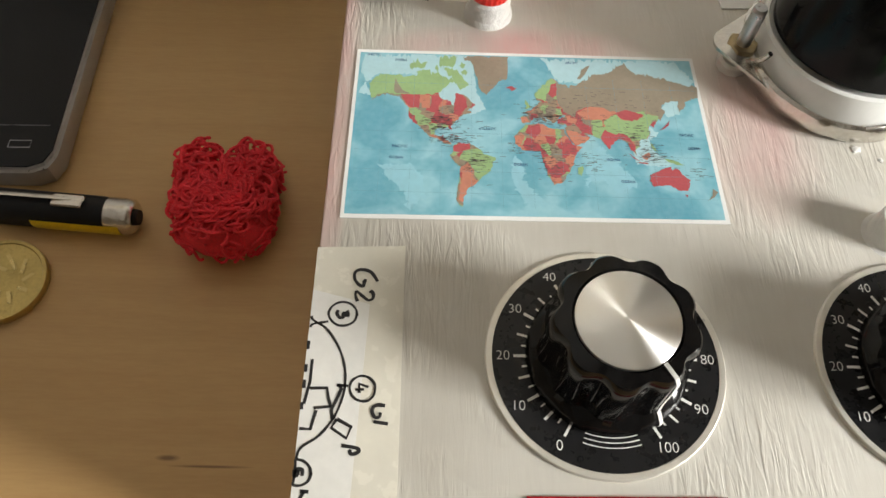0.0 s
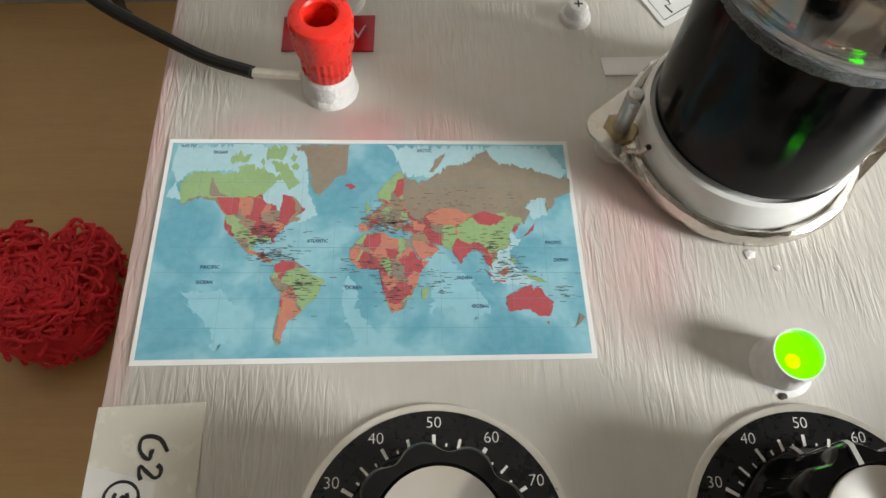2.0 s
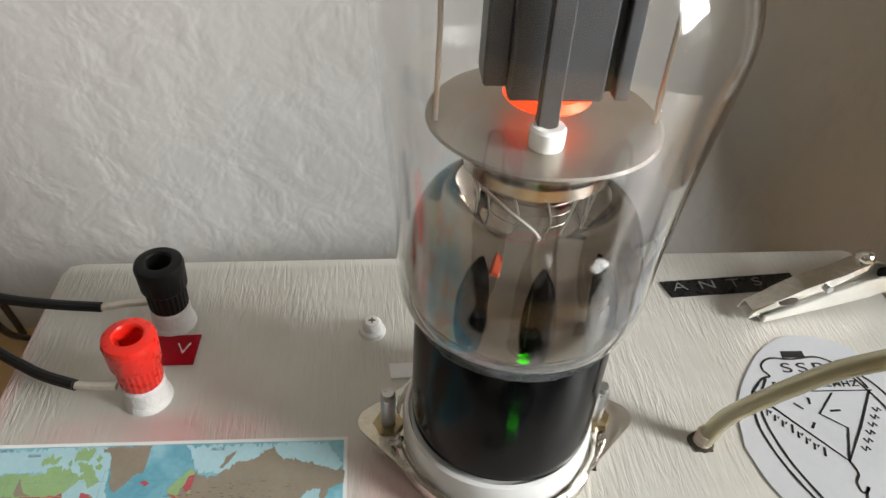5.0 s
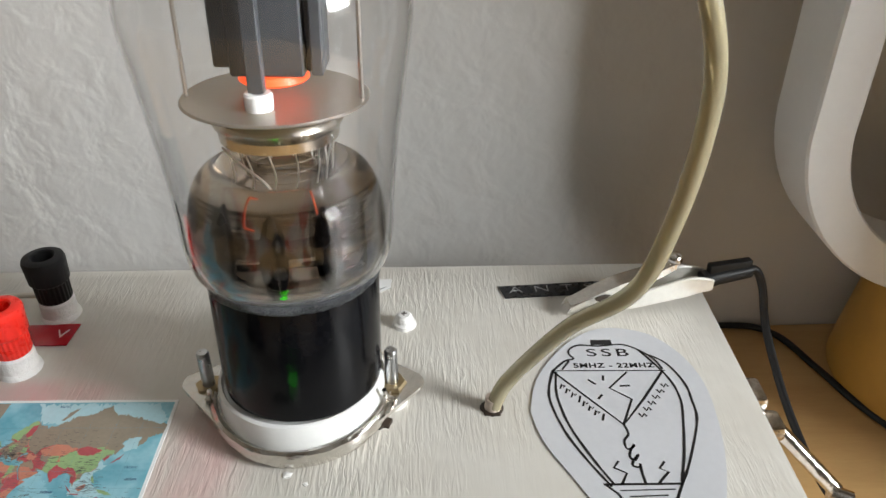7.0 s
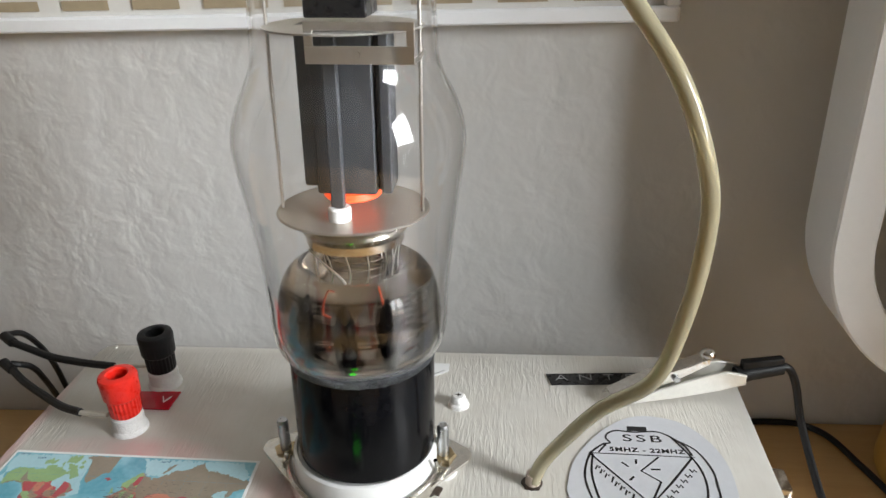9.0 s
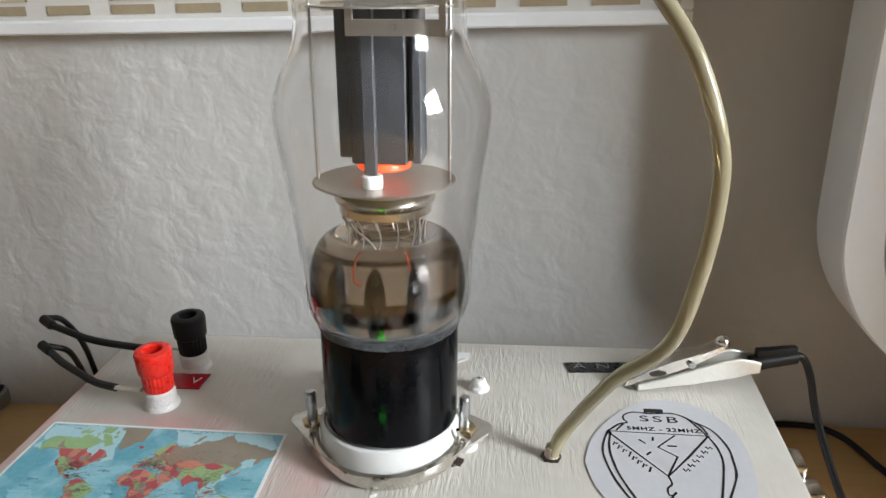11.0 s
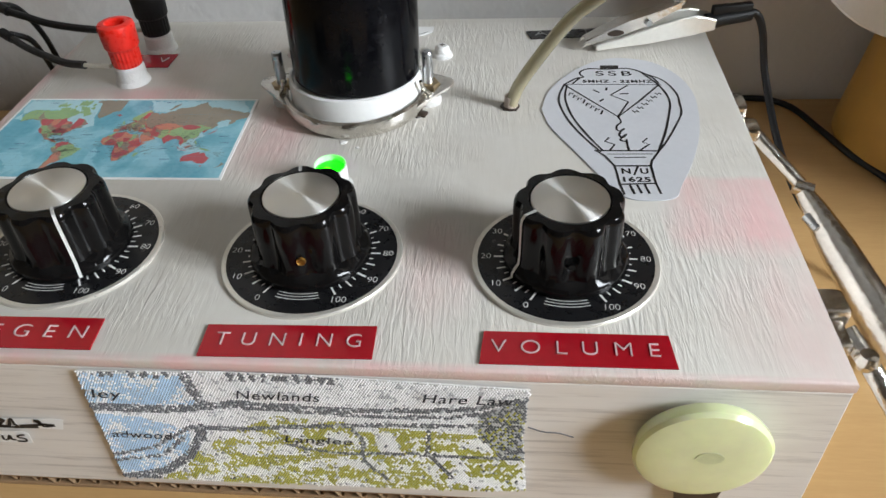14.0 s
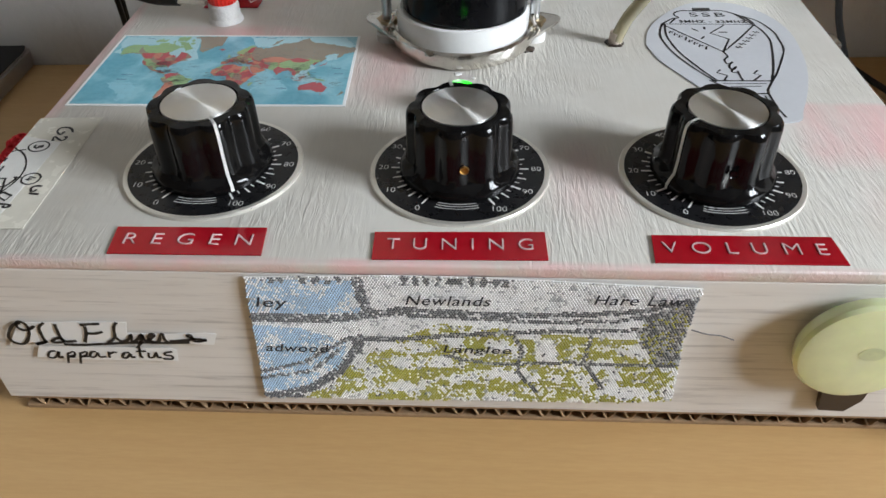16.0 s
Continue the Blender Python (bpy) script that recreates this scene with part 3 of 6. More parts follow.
stem = [(max(p.x, 0.0), p.y) for p in rounded([(r, z, 0) for r, z in stem], 3)]
stem[-1] = (0.0, stem[-1][1])
stem_in = [(max(r - 0.0006, 0.0), z - (0.0005 if z > 0.105 else 0)) for r, z in stem[::-1]]
stem_in[0] = (0.0, stem_in[0][1])
bulb.visible_shadow = False
SMOKED = clear_glass("smoked_stem_glass", 0.0, (0.64, 0.57, 0.50))
part("stem_glass", lathe(stem + stem_in + [stem[0]], 72), SMOKED, valve, "domed inner glass stem").visible_shadow = False
part("top_cap", lathe([(0.0052, 0.189), (0.0052, 0.1965), (0.0046, 0.198), (0, 0.1982)], 32), CHROME, valve, "metal top cap")
DULL_DISC = plain("dull_oxidised_disc", (0.33, 0.30, 0.265), 0.42, 0.75, 0.12, scale=120, relief=0.0)
part("lower_disc", lathe([(0, 0.1238), (0.0168, 0.1238), (0.0172, 0.1241), (0.0168, 0.1244), (0, 0.1244)], 64), DULL_DISC, valve, "round metal shield disc")
part("shield_ring", lathe([(0.0108, 0.1168), (0.0112, 0.1168), (0.0112, 0.1186), (0.0119, 0.1194), (0.0123, 0.1204), (0.0119, 0.1214), (0.0113, 0.1220), (0.0113, 0.1238), (0.0109, 0.1238), (0.0109, 0.1168)], 56), plain("polished_nickel_ring", (0.62, 0.58, 0.52), 0.2, 1.0, 0.08, relief=0.0), valve, "beaded shiny shield ring")
mesh_rows = bmesh.new()
for k in range(4):
    zz = 0.1095 + k * 0.0019
    sweep([(0.0072 * math.cos(a * math.pi / 12), 0.0072 * math.sin(a * math.pi / 12), zz) for a in range(25)], 0.00009, 5, mesh_rows)
part("grid_wires", mesh_rows, plain("dark_grid_wire", (0.16, 0.13, 0.11), 0.4, 0.8, 0.1), valve, "fine rings of grid wire")
part("upper_disc", lathe([(0, 0.1634), (0.0164, 0.1634), (0.0166, 0.1638), (0, 0.1642)], 64), plain("mica_disc", (0.42, 0.40, 0.37), 0.35, 0.4, 0.1), valve, "round upper spacer disc")
# ribbed anode: flat faces and fins
anode = merge(block((-0.0065, -0.0055, 0.1290), (0.0065, 0.0055, 0.1640), 0.0004, 1), block((-0.0098, -0.0035, 0.1300), (-0.0064, 0.0035, 0.1640), 0.0004, 1),
              block((0.0064, -0.0035, 0.1295), (0.0098, 0.0035, 0.1640), 0.0004, 1))
anode = part("anode", anode, ANODE_GREY, valve, "dark grey ribbed anode")
part("anode_fin", block((-0.0028, -0.0092, 0.1265), (0.0000, -0.0070, 0.1640), 0.0002, 1), ANODE_GREY, anode)
part("anode_fin", block((0.0078, -0.0058, 0.1295), (0.0098, -0.0034, 0.1640), 0.0002, 1), ANODE_GREY, anode)
part("insulator", lathe([(0, 0.1244), (0.0024, 0.1244), (0.0025, 0.1252), (0.0025, 0.1270), (0.0022, 0.1274), (0.0012, 0.1274), (0, 0.1268)], 28, m=Matrix.Translation((-0.0012, -0.0086, 0))), CERAMIC, valve, "white ceramic bead")
part("cathode", lathe([(0, 0.1272), (0.0060, 0.1272), (0.0064, 0.1276), (0.0060, 0.1288), (0.0050, 0.1290), (0, 0.1290)], 40), HEATER_GLOW, valve, "glowing orange cathode")
for x, y in ((-0.0158, -0.002), (0.0158, -0.002)):
    part("support_rod", sweep([(x, y, 0.1241), (x, y, 0.172)], 0.00040, 8), TUBE_METAL, valve)
bracket = merge(block((-0.0045, -0.0142, 0.1580), (0.0165, -0.0138, 0.1614), 0.0001, 1), block((-0.0045, -0.0142, 0.1642), (0.0165, -0.0138, 0.1658), 0.0001, 1),
                block((-0.0045, -0.0142, 0.1613), (-0.0028, -0.0138, 0.1643), 0.0001, 1), block((0.0150, -0.0142, 0.1613), (0.0165, -0.0138, 0.1643), 0.0001, 1),
                block((-0.0045, -0.0140, 0.1580), (-0.0041, 0.0, 0.1590)), block((0.0161, -0.0140, 0.1580), (0.0165, 0.0, 0.1590)))
part("getter_frame", bracket, TUBE_METAL, valve, "thin metal getter frame")
part("upper_block", block((-0.0066, -0.0062, 0.1656), (0.0060, 0.0062, 0.1790), 0.0003, 1), plain("black_sheet", (0.01, 0.01, 0.011), 0.3), valve, "black upper screen box")
# press wires
rng = random.Random(5)
for k in range(14):
    a = 2 * math.pi * k / 14 + 0.2
    r0, r1 = 0.0105, 0.0085 + 0.002 * rng.random()
    part("lead_wire", sweep(rounded([(r0 * math.cos(a), r0 * math.sin(a), 0.1172), (r1 * math.cos(a + 0.1), r1 * math.sin(a + 0.1), 0.1125),
                                     (r1 * 0.96 * math.cos(a), r1 * 0.9 * math.sin(a), 0.1082)], 4), 0.00016, 6), TUBE_METAL, valve)
# added emissive stub: stands in for orange cathode light falling on the press
part("press_glow", lathe([(0, 0.1150), (0.0030, 0.1150), (0.0036, 0.1158), (0.0034, 0.1180), (0, 0.1180)], 24), glow("orange_press_glow", (1.0, 0.12, 0.035), 0.55), valve, "glowing stub added for the cathode's light on the press")
part("bent_wire", sweep(rounded([(-0.0090, -0.0075, 0.1168), (-0.0052, -0.0095, 0.1142), (-0.0012, -0.0105, 0.1112), (0.0002, -0.0102, 0.1082)], 5), 0.00025, 6), TUBE_METAL, valve)
part("heater_loop", sweep([(-0.0030, -0.0040, 0.0992), (-0.0040, -0.0048, 0.1000), (-0.0042, -0.0052, 0.1050), (-0.0036, -0.0054, 0.1060), (0.0036, -0.0054, 0.1060), (0.0043, -0.0052, 0.1048), (0.0048, -0.0046, 0.1000)], 0.00018, 6),
     glow("dull_red_wire", (0.45, 0.06, 0.02), 0.05), valve, "dull red glowing wire")
for x, y in ((-0.0075, -0.0100), (0.0, -0.0125), (0.0075, -0.0100), (-0.0080, 0.0085), (0.0080, 0.0085)):
    part("stem_lead", sweep([(x, y, 0.0905 + 0.0015 * k) for k in range(11)], lambda u: 0.0004 + 0.0017 * max(0.0, math.sin(math.pi * min(u, 1.0))) ** 0.55, 14), BASE_BLACK, valve, "black glossy sealed lead")

# ---------------------------------------------------------------- valve socket
socket = thing("valve_socket", "white ceramic valve socket with a nickel flange", "socket", (0.1118, 0.0980, TOP))
part("ceramic", lathe([(0, 0.0005), (0.0184, 0.0005), (0.0186, 0.002), (0.0186, 0.0090), (0.0183, 0.0102), (0.0176, 0.0106), (0.0172, 0.0095), (0, 0.0095)], 64), CERAMIC, socket)
hull, lean = [], math.acos((0.0198 - 0.0036) / 0.0238)
for cx, r, a0, a1, n in ((0.0238, 0.0036, -lean, lean, 14), (0.0, 0.0198, lean, math.pi - lean, 20), (-0.0238, 0.0036, math.pi - lean, math.pi + lean, 14), (0.0, 0.0198, math.pi + lean, 2 * math.pi - lean, 20)):
    for i in range(n):
        a = a0 + (a1 - a0) * (i + 0.5) / n
        q = r * (1 + 0.02 * noise.noise(Vector((math.cos(a) * 5, math.sin(a) * 5, cx * 90))))
        hull.append((cx + q * math.cos(a), q * math.sin(a)))
bm = slab(hull, 0.0034, 0.0041)
for v in bm.verts:
    d = math.hypot(v.co.x, v.co.y)
    if d < 0.0215:
        v.co.z -= 0.0012
    v.co.z += 0.0024 * min(1.0, (abs(v.co.x) / 0.0262) ** 2.4) + 0.0003 * noise.noise(v.co * 260)
part("flange", bm, CHROME, socket, "worn shiny nickel flange")
lip = lathe([(0.0187, 0.0004), (0.0199, 0.0004), (0.0206, 0.0014), (0.0209, 0.0030), (0.0206, 0.0046), (0.0200, 0.0052), (0.0193, 0.0047), (0.0190, 0.0038), (0.0187, 0.0040)], 96,
            lambda a, k: 1 + 0.016 * noise.noise(Vector((math.cos(a) * 6, math.sin(a) * 6, k * 0.5))) + 0.006 * noise.noise(Vector((math.cos(a) * 19, math.sin(a) * 19, k))))
for v in lip.verts:
    v.co.z += 0.0012 * (abs(v.co.x) / 0.0216) ** 2.6
part("lip", lip, CHROME, socket, "dented nickel lip")
for sx in (-1, 1):
    part("spring_clip", sweep(rounded([(sx * 0.0214, -0.0040, 0.0048), (sx * 0.0196, -0.0062, 0.0080), (sx * 0.0190, -0.0070, 0.0104)], 4), 0.00055, 8), CHROME, socket, "bright bent spring wire")


def stud(x, y):
    s = thing("mounting_stud", "steel threaded stud with a brass nut on the socket flange", "screw", (x, y, TOP), group="studs of the valve socket")
    pr = []
    for k in range(26):
        pr.append((0.00150 if k % 2 else 0.00135, 0.0004 + k * 0.00058))
    rod = part("threaded_rod", lathe([(0, 0.0002)] + pr + [(0.0012, 0.0156), (0, 0.0157)], 18), STEEL, s, "zinc plated thread")
    part("nut", lathe([(0, 0.0036), (0.0031, 0.0036), (0.0034, 0.0040), (0.0034, 0.0058), (0.0030, 0.0063), (0, 0.0063)], 6), BRASS, rod, "hexagonal nut", smooth=False)
    part("lower_nut", lathe([(0, 0.0), (0.0034, 0.0), (0.0035, 0.0018), (0.0030, 0.0025), (0, 0.0025)], 12), WHITE_GLUE, rod, "paint covered lower nut")
    return s


stud(0.0903, 0.0978)
stud(0.1320, 0.0984)


# ---------------------------------------------------------------- binding posts and screws
def binding_post(x, y, plastic, colour):
    p = thing("binding_post", f"{colour} plastic binding post on a white collar", "terminal", (x, y, TOP), group="binding posts on the radio")
    part("collar", lathe([(0, 0), (0.0052, 0), (0.0051, 0.0008), (0.0046, 0.0014), (0.0045, 0.0051), (0.0040, 0.0057), (0, 0.0057)], 36,
                         lambda a, k: 1 + 0.02 * noise.noise(Vector((math.cos(a) * 3, math.sin(a) * 3, k)))), WHITE_GLUE, p, "white painted collar")
    ribs = lambda a, k: 1 + (0.026 * math.cos(24 * a) if 2 <= k <= 3 else 0)
    part("cap", lathe([(0, 0.0058), (0.0041, 0.0058), (0.0043, 0.0062), (0.0044, 0.0112), (0.0051, 0.0120), (0.0053, 0.0165), (0.0054, 0.0176), (0.0051, 0.0186),
                       (0.0044, 0.0190), (0.0031, 0.0190), (0.0028, 0.0186), (0.0027, 0.0130), (0, 0.0130)], 128, ribs), plastic, p, f"ribbed {colour} cap with a socket hole")
    return p


binding_post(0.0395, 0.1105, RED_PLASTIC, "red")
binding_post(0.0402, 0.1325, BLACK_PLASTIC, "black")


def small_screw(x, y):
    s = thing("small_screw", "white painted cross head screw on the radio", "screw", (x, y, TOP), group="white screws on the radio")
    head = part("head", lathe([(0, 0), (0.0032, 0), (0.0030, 0.0010), (0.0024, 0.0015), (0.0022, 0.0028), (0.0016, 0.0036), (0, 0.0038)], 28,
                       lambda a, k: 1 + 0.03 * noise.noise(Vector((math.cos(a) * 4, math.sin(a) * 4, k)))), WHITE_GLUE, s)
    part("slot", merge(block((-0.0008, -0.00016, 0.0033), (0.0008, 0.00016, 0.00385)), block((-0.00016, -0.0008, 0.0033), (0.00016, 0.0008, 0.00385))), DARK_BROWN, head, "dark cross slot")
    return s


small_screw(0.0865, 0.1285)
small_screw(0.1335, 0.1272)

# ---------------------------------------------------------------- green indicator lamp
ind = thing("indicator_lamp", "lit green lamp in a white paper tube", "lamp", (0.1120, 0.0572, TOP))
tube = lathe([(0.0050, 0), (0.0041, 0.0004), (0.0040, 0.0062), (0.0037, 0.0062), (0.0037, 0.0008), (0, 0.0008)], 40)
for v in tube.verts:
    if v.co.z > 0.003:
        v.co.z += v.co.y * 0.10
part("sleeve", tube, WHITE_GLUE, ind, "white painted sleeve")
part("lens", lathe([(0.00365, 0.0010), (0.00365, 0.0050), (0.0030, 0.0052), (0, 0.0052)], 36), GREEN_GLOW, ind, "glowing green lens")
part("lamp_core", lathe([(0, 0.0050), (0.0012, 0.0052), (0.0010, 0.0054), (0, 0.0055)], 20, m=Matrix.Translation((-0.0008, -0.0008, 0))), GREEN_CORE, ind, "bright yellow-green core")

# ---------------------------------------------------------------- ring lamp
ring = thing("ring_lamp", "white oval ring lamp on an ochre conical foot", "lamp", (0.316, 0.158, 0))
part("foot", lathe([(0, 0), (0.0385, 0), (0.0398, 0.001), (0.0392, 0.008), (0.0325, 0.060), (0.0305, 0.0625), (0, 0.0625)], 72), OCHRE, ring, "ochre conical foot")
RING_R, RING_W, RING_CX, RING_CZ, RING_H = 0.0530, 0.0118, -0.0245, 0.0965, 0.110
bm, rows = bmesh.new(), []
for i in range(96):
    a = 2 * math.pi * (i + 0.5) / 96
    c, s, up = math.cos(a), math.sin(a), RING_H if a < math.pi else 0
    row = []
    for q, y in ((RING_R - 0.0006, -0.011), (RING_R, -0.0102), (RING_R, 0.0112), (RING_R - 0.0006, 0.012), (RING_R - RING_W + 0.0006, 0.012), (RING_R - RING_W, 0.0112), (RING_R - RING_W, -0.0102), (RING_R - RING_W + 0.0006, -0.011)):
        row.append(bm.verts.new((RING_CX + q * c, y, RING_CZ + up + q * s)))
    rows.append(row)
for a, r2 in zip(rows, rows[1:] + rows[:1]):
    for k in range(8):
        bm.faces.new((a[k], a[(k + 1) % 8], r2[(k + 1) % 8], r2[k]))
part("ring", bm, WHITE_LACQUER, ring, "white lacquered oval ring")

# ---------------------------------------------------------------- clear cable from the top cap
hose = thing("clear_cable", "clear plastic sheathed cable rising from a hole", "cable")
HOSE = [(0.1550, 0.0958, 0.0490), (0.1557, 0.0955, 0.0530), (0.1590, 0.0955, 0.0600), (0.1692, 0.0905, 0.0775), (0.1800, 0.0852, 0.0905), (0.1842, 0.0823, 0.1080), (0.1861, 0.0815, 0.1260),
        (0.1852, 0.0820, 0.1385), (0.1798, 0.0845, 0.1540), (0.1722, 0.0885, 0.1660), (0.1650, 0.0910, 0.1750), (0.1510, 0.0940, 0.1900), (0.1340, 0.0965, 0.2010), (0.1200, 0.0978, 0.2040), (0.1150, 0.0980, 0.2030)]
m, t, b = nodes_of("yellowed_clear_plastic")
b.inputs["Base Color"].default_value = (0.74, 0.67, 0.46, 1)
b.inputs["Transmission Weight"].default_value = 0.6
b.inputs["Roughness"].default_value = 0.14
b.inputs["IOR"].default_value = 1.45
part("sheath", sweep(rounded(HOSE, 8), 0.00182, 16), m, hose, "yellowed clear sheath")
bm = bmesh.new()
line = rounded(HOSE, 8)
for k in range(6):
    pts = []
    for i, p in enumerate(line):
        a = i * 0.33 + k * math.pi / 3
        pts.append(p + Vector((math.cos(a) * 0.0008, math.cos(a + 1) * 0.0004, math.sin(a) * 0.0008)))
    sweep(pts, 0.0004, 5, bm)
part("braid", bm, plain("tinned_braid", (0.42, 0.38, 0.27), 0.35, 0.9, 0.2), hose, "tinned wire braid")
part("cable_end", sweep([(0.1550, 0.0958, 0.0488), (0.1552, 0.0957, 0.0535)], lambda u: 0.0021 - 0.0002 * u, 12), plain("frayed_end", (0.62, 0.52, 0.44), 0.7, vary=0.3, relief=0.6), hose, "frayed lower end")
part("hole_rim", lathe([(0, 0.0001), (0.0028, 0.0001), (0.0025, 0.0005), (0, 0.0006)], 20, lambda a, k: 1 + 0.35 * noise.noise(Vector((math.cos(a) * 2, math.sin(a) * 2, 4))), Matrix.Translation((0.1548, 0.0958, TOP))), DARK_BROWN, hose, "dark ragged hole edge")

# ---------------------------------------------------------------- crocodile clips
def bent_sheet(bm, pts, width, thick):
    """A narrow sheet-metal strip along points, width across x."""
    rows = []
    for i, p in enumerate(pts):
        p = Vector(p)
        w = (width[i] if isinstance(width, (list, tuple)) else width) / 2
        rows.append([bm.verts.new(p + Vector((-w, 0, 0))), bm.verts.new(p + Vector((w, 0, 0))), bm.verts.new(p + Vector((w, 0, thick))), bm.verts.new(p + Vector((-w, 0, thick)))])
    for a, b in zip(rows, rows[1:]):
        for k in range(4):
            bm.faces.new((a[k], a[(k + 1) % 4], b[(k + 1) % 4], b[k]))
    bm.faces.new(rows[0])
    bm.faces.new(rows[-1][::-1])
    return bm


ON_EDGE = Matrix(((0, 0, 1, 0), (1, 0, 0, 0), (0, 1, 0, 0), (0, 0, 0, 1)))
SATIN = plain("satin_nickel", (0.86, 0.84, 0.78), 0.36, 0.55, 0.08, relief=0.1)


def crocodile_clip(at, label):
    """A sheet-metal spring clip lying along its own y axis, jaws at the origin, tail towards +y."""
    c = thing("crocodile_clip", label, "clip", at, group="crocodile clips at the radio")
    cheek = [(0.0, 0.0), (0.0, 0.0014), (0.008, 0.0030), (0.018, 0.0056), (0.026, 0.0074), (0.031, 0.0078), (0.035, 0.0068), (0.0375, 0.0058), (0.0375, 0.0030), (0.030, 0.0022), (0.016, 0.0008)]
    lower = bent_sheet(bmesh.new(), [(0, 0, -0.0003), (0, 0.016, 0.0005), (0, 0.030, 0.0019), (0, 0.0375, 0.0027)], [0.0044, 0.0062, 0.0066, 0.0050], 0.0005)
    for s in (-1, 1):
        m = Matrix.Translation((s * 0.0030, 0, 0)) @ ON_EDGE
        lower = merge(lower, slab(cheek, -0.0003, 0.0003, m))
        sweep([Vector((s * 0.0030, y, z)) for y, z in cheek[1:8]], 0.00045, 6, lower)
    part("lower_jaw", lower, SATIN, c, "bright sheet metal lower jaw", smooth=False)
    flank = [(-0.004, 0.0012), (-0.003, 0.0030), (0.004, 0.0058), (0.010, 0.0080), (0.018, 0.0098), (0.026, 0.0126), (0.026, 0.0108), (0.016, 0.0062), (0.006, 0.0032)]
    upper = bent_sheet(bmesh.new(), [(0, -0.003, 0.0028), (0, 0.004, 0.0056), (0, 0.010, 0.0078), (0, 0.018, 0.0096), (0, 0.026, 0.0123)], [0.0036, 0.0048, 0.0050, 0.0046, 0.0034], 0.0005)
    for s in (-1, 1):
        upper = merge(upper, slab(flank, -0.00025, 0.00025, Matrix.Translation((s * 0.0021, 0, 0)) @ ON_EDGE))
    upper = part("upper_jaw", upper, CHROME, c, smooth=False)
    part("jaw_hole", slab(ellipse(0.006, 0.0048, 0.0026, 0.0009, 18), 0.00245, 0.0026, ON_EDGE), DARK_BROWN, upper, "dark slot in the jaw", smooth=False)
    part("pivot", sweep([(-0.0034, 0.016, 0.0072), (0.0034, 0.016, 0.0072)], 0.0010, 12), STEEL, c, "round pivot pin")
    part("thumb_ball", lathe([(0, -0.0023), (0.0012, -0.0019), (0.0020, -0.0011), (0.0023, 0), (0.0020, 0.0011), (0.0012, 0.0019), (0, 0.0023)], 20, m=Matrix.Translation((0, 0.0262, 0.0128))), CHROME, c, "bright rolled end")
    boot = part("boot", merge(sweep([(0, 0.0360, 0.0042), (0, 0.0405, 0.0050), (0, 0.0500, 0.0056)], lambda u: 0.0027 - 0.0005 * u, 16),
                              block((-0.0012, 0.0372, 0.0062), (0.0012, 0.0500, 0.0094), 0.0004, 2)), CABLE_BLACK, c, "black rubber boot with a flat flag")
    return c


crocodile_clip(Matrix.Translation((0.1805, 0.1325, TOP + 0.0005)) @ Matrix.Rotation(radians(-78), 4, "Z") @ Matrix.Rotation(radians(0.4), 4, "X"),
               "shiny nickel crocodile clip lying on the radio")

# a chrome clip and its barrel hanging at the side of the box
side = thing("chrome_clamp", "chrome clamp with long barrel hung on the radio's side", "clamp")
part("jaw", merge(block((0.2168, 0.1000, 0.0425), (0.2212, 0.1085, 0.0482), 0.0012, 2), block((0.2180, 0.0945, 0.0395), (0.2245, 0.1015, 0.0440), 0.0012, 2)), CHROME, side)
part("arm", sweep([(0.2215, 0.1000, 0.0425), (0.2290, 0.0945, 0.0362), (0.2365, 0.0885, 0.0300)], 0.0019, 14), CHROME, side, "polished arm")
part("joint", sweep([(0.2345, 0.0878, 0.0300), (0.2392, 0.0862, 0.0292)], 0.0022, 14), CHROME, side)
barrel = part("barrel", sweep([(0.2365, 0.0880, 0.0295), (0.2395, 0.0815, 0.0262), (0.2440, 0.0715, 0.0208), (0.2500, 0.0585, 0.0138), (0.2560, 0.0455, 0.0058)],
                     lambda u: 0.0020 + 0.0034 * min(1, u * 1.6), 20), CHROME, side, "flared polished barrel")
part("pivot_pin", sweep([(0.2362, 0.0790, 0.0262), (0.2385, 0.0750, 0.0248)], 0.0012, 12), STEEL, barrel)
side2 = thing("chrome_clamp", "small chrome clamp gripping the radio's side", "clamp")
part("jaw", merge(block((0.2170, 0.0200, 0.0425), (0.2235, 0.0275, 0.0478), 0.0013, 2), block((0.2170, 0.0120, 0.0430), (0.2215, 0.0195, 0.0465), 0.001, 2)), CHROME, side2)
part("ball", lathe([(0, -0.0024), (0.0017, -0.0017), (0.0024, 0), (0.0017, 0.0017), (0, 0.0024)], 18, m=Matrix.Translation((0.2235, 0.0105, 0.0445))), CHROME, side2, "polished ball end")
part("arm", sweep([(0.2225, 0.0190, 0.0440), (0.2262, 0.0120, 0.0405), (0.2340, 0.0010, 0.0300), (0.2480, -0.0130, 0.0040)], 0.0020, 14), CHROME, side2, "polished arm")

# ---------------------------------------------------------------- black wires
def wire(name_label, pts, r, material=None, steps=8):
    w = thing("wire", name_label, "wire", group="wires at the radio")
    part("insulation", sweep(rounded(pts, steps), r, 10), material or CABLE_BLACK, w)
    return w


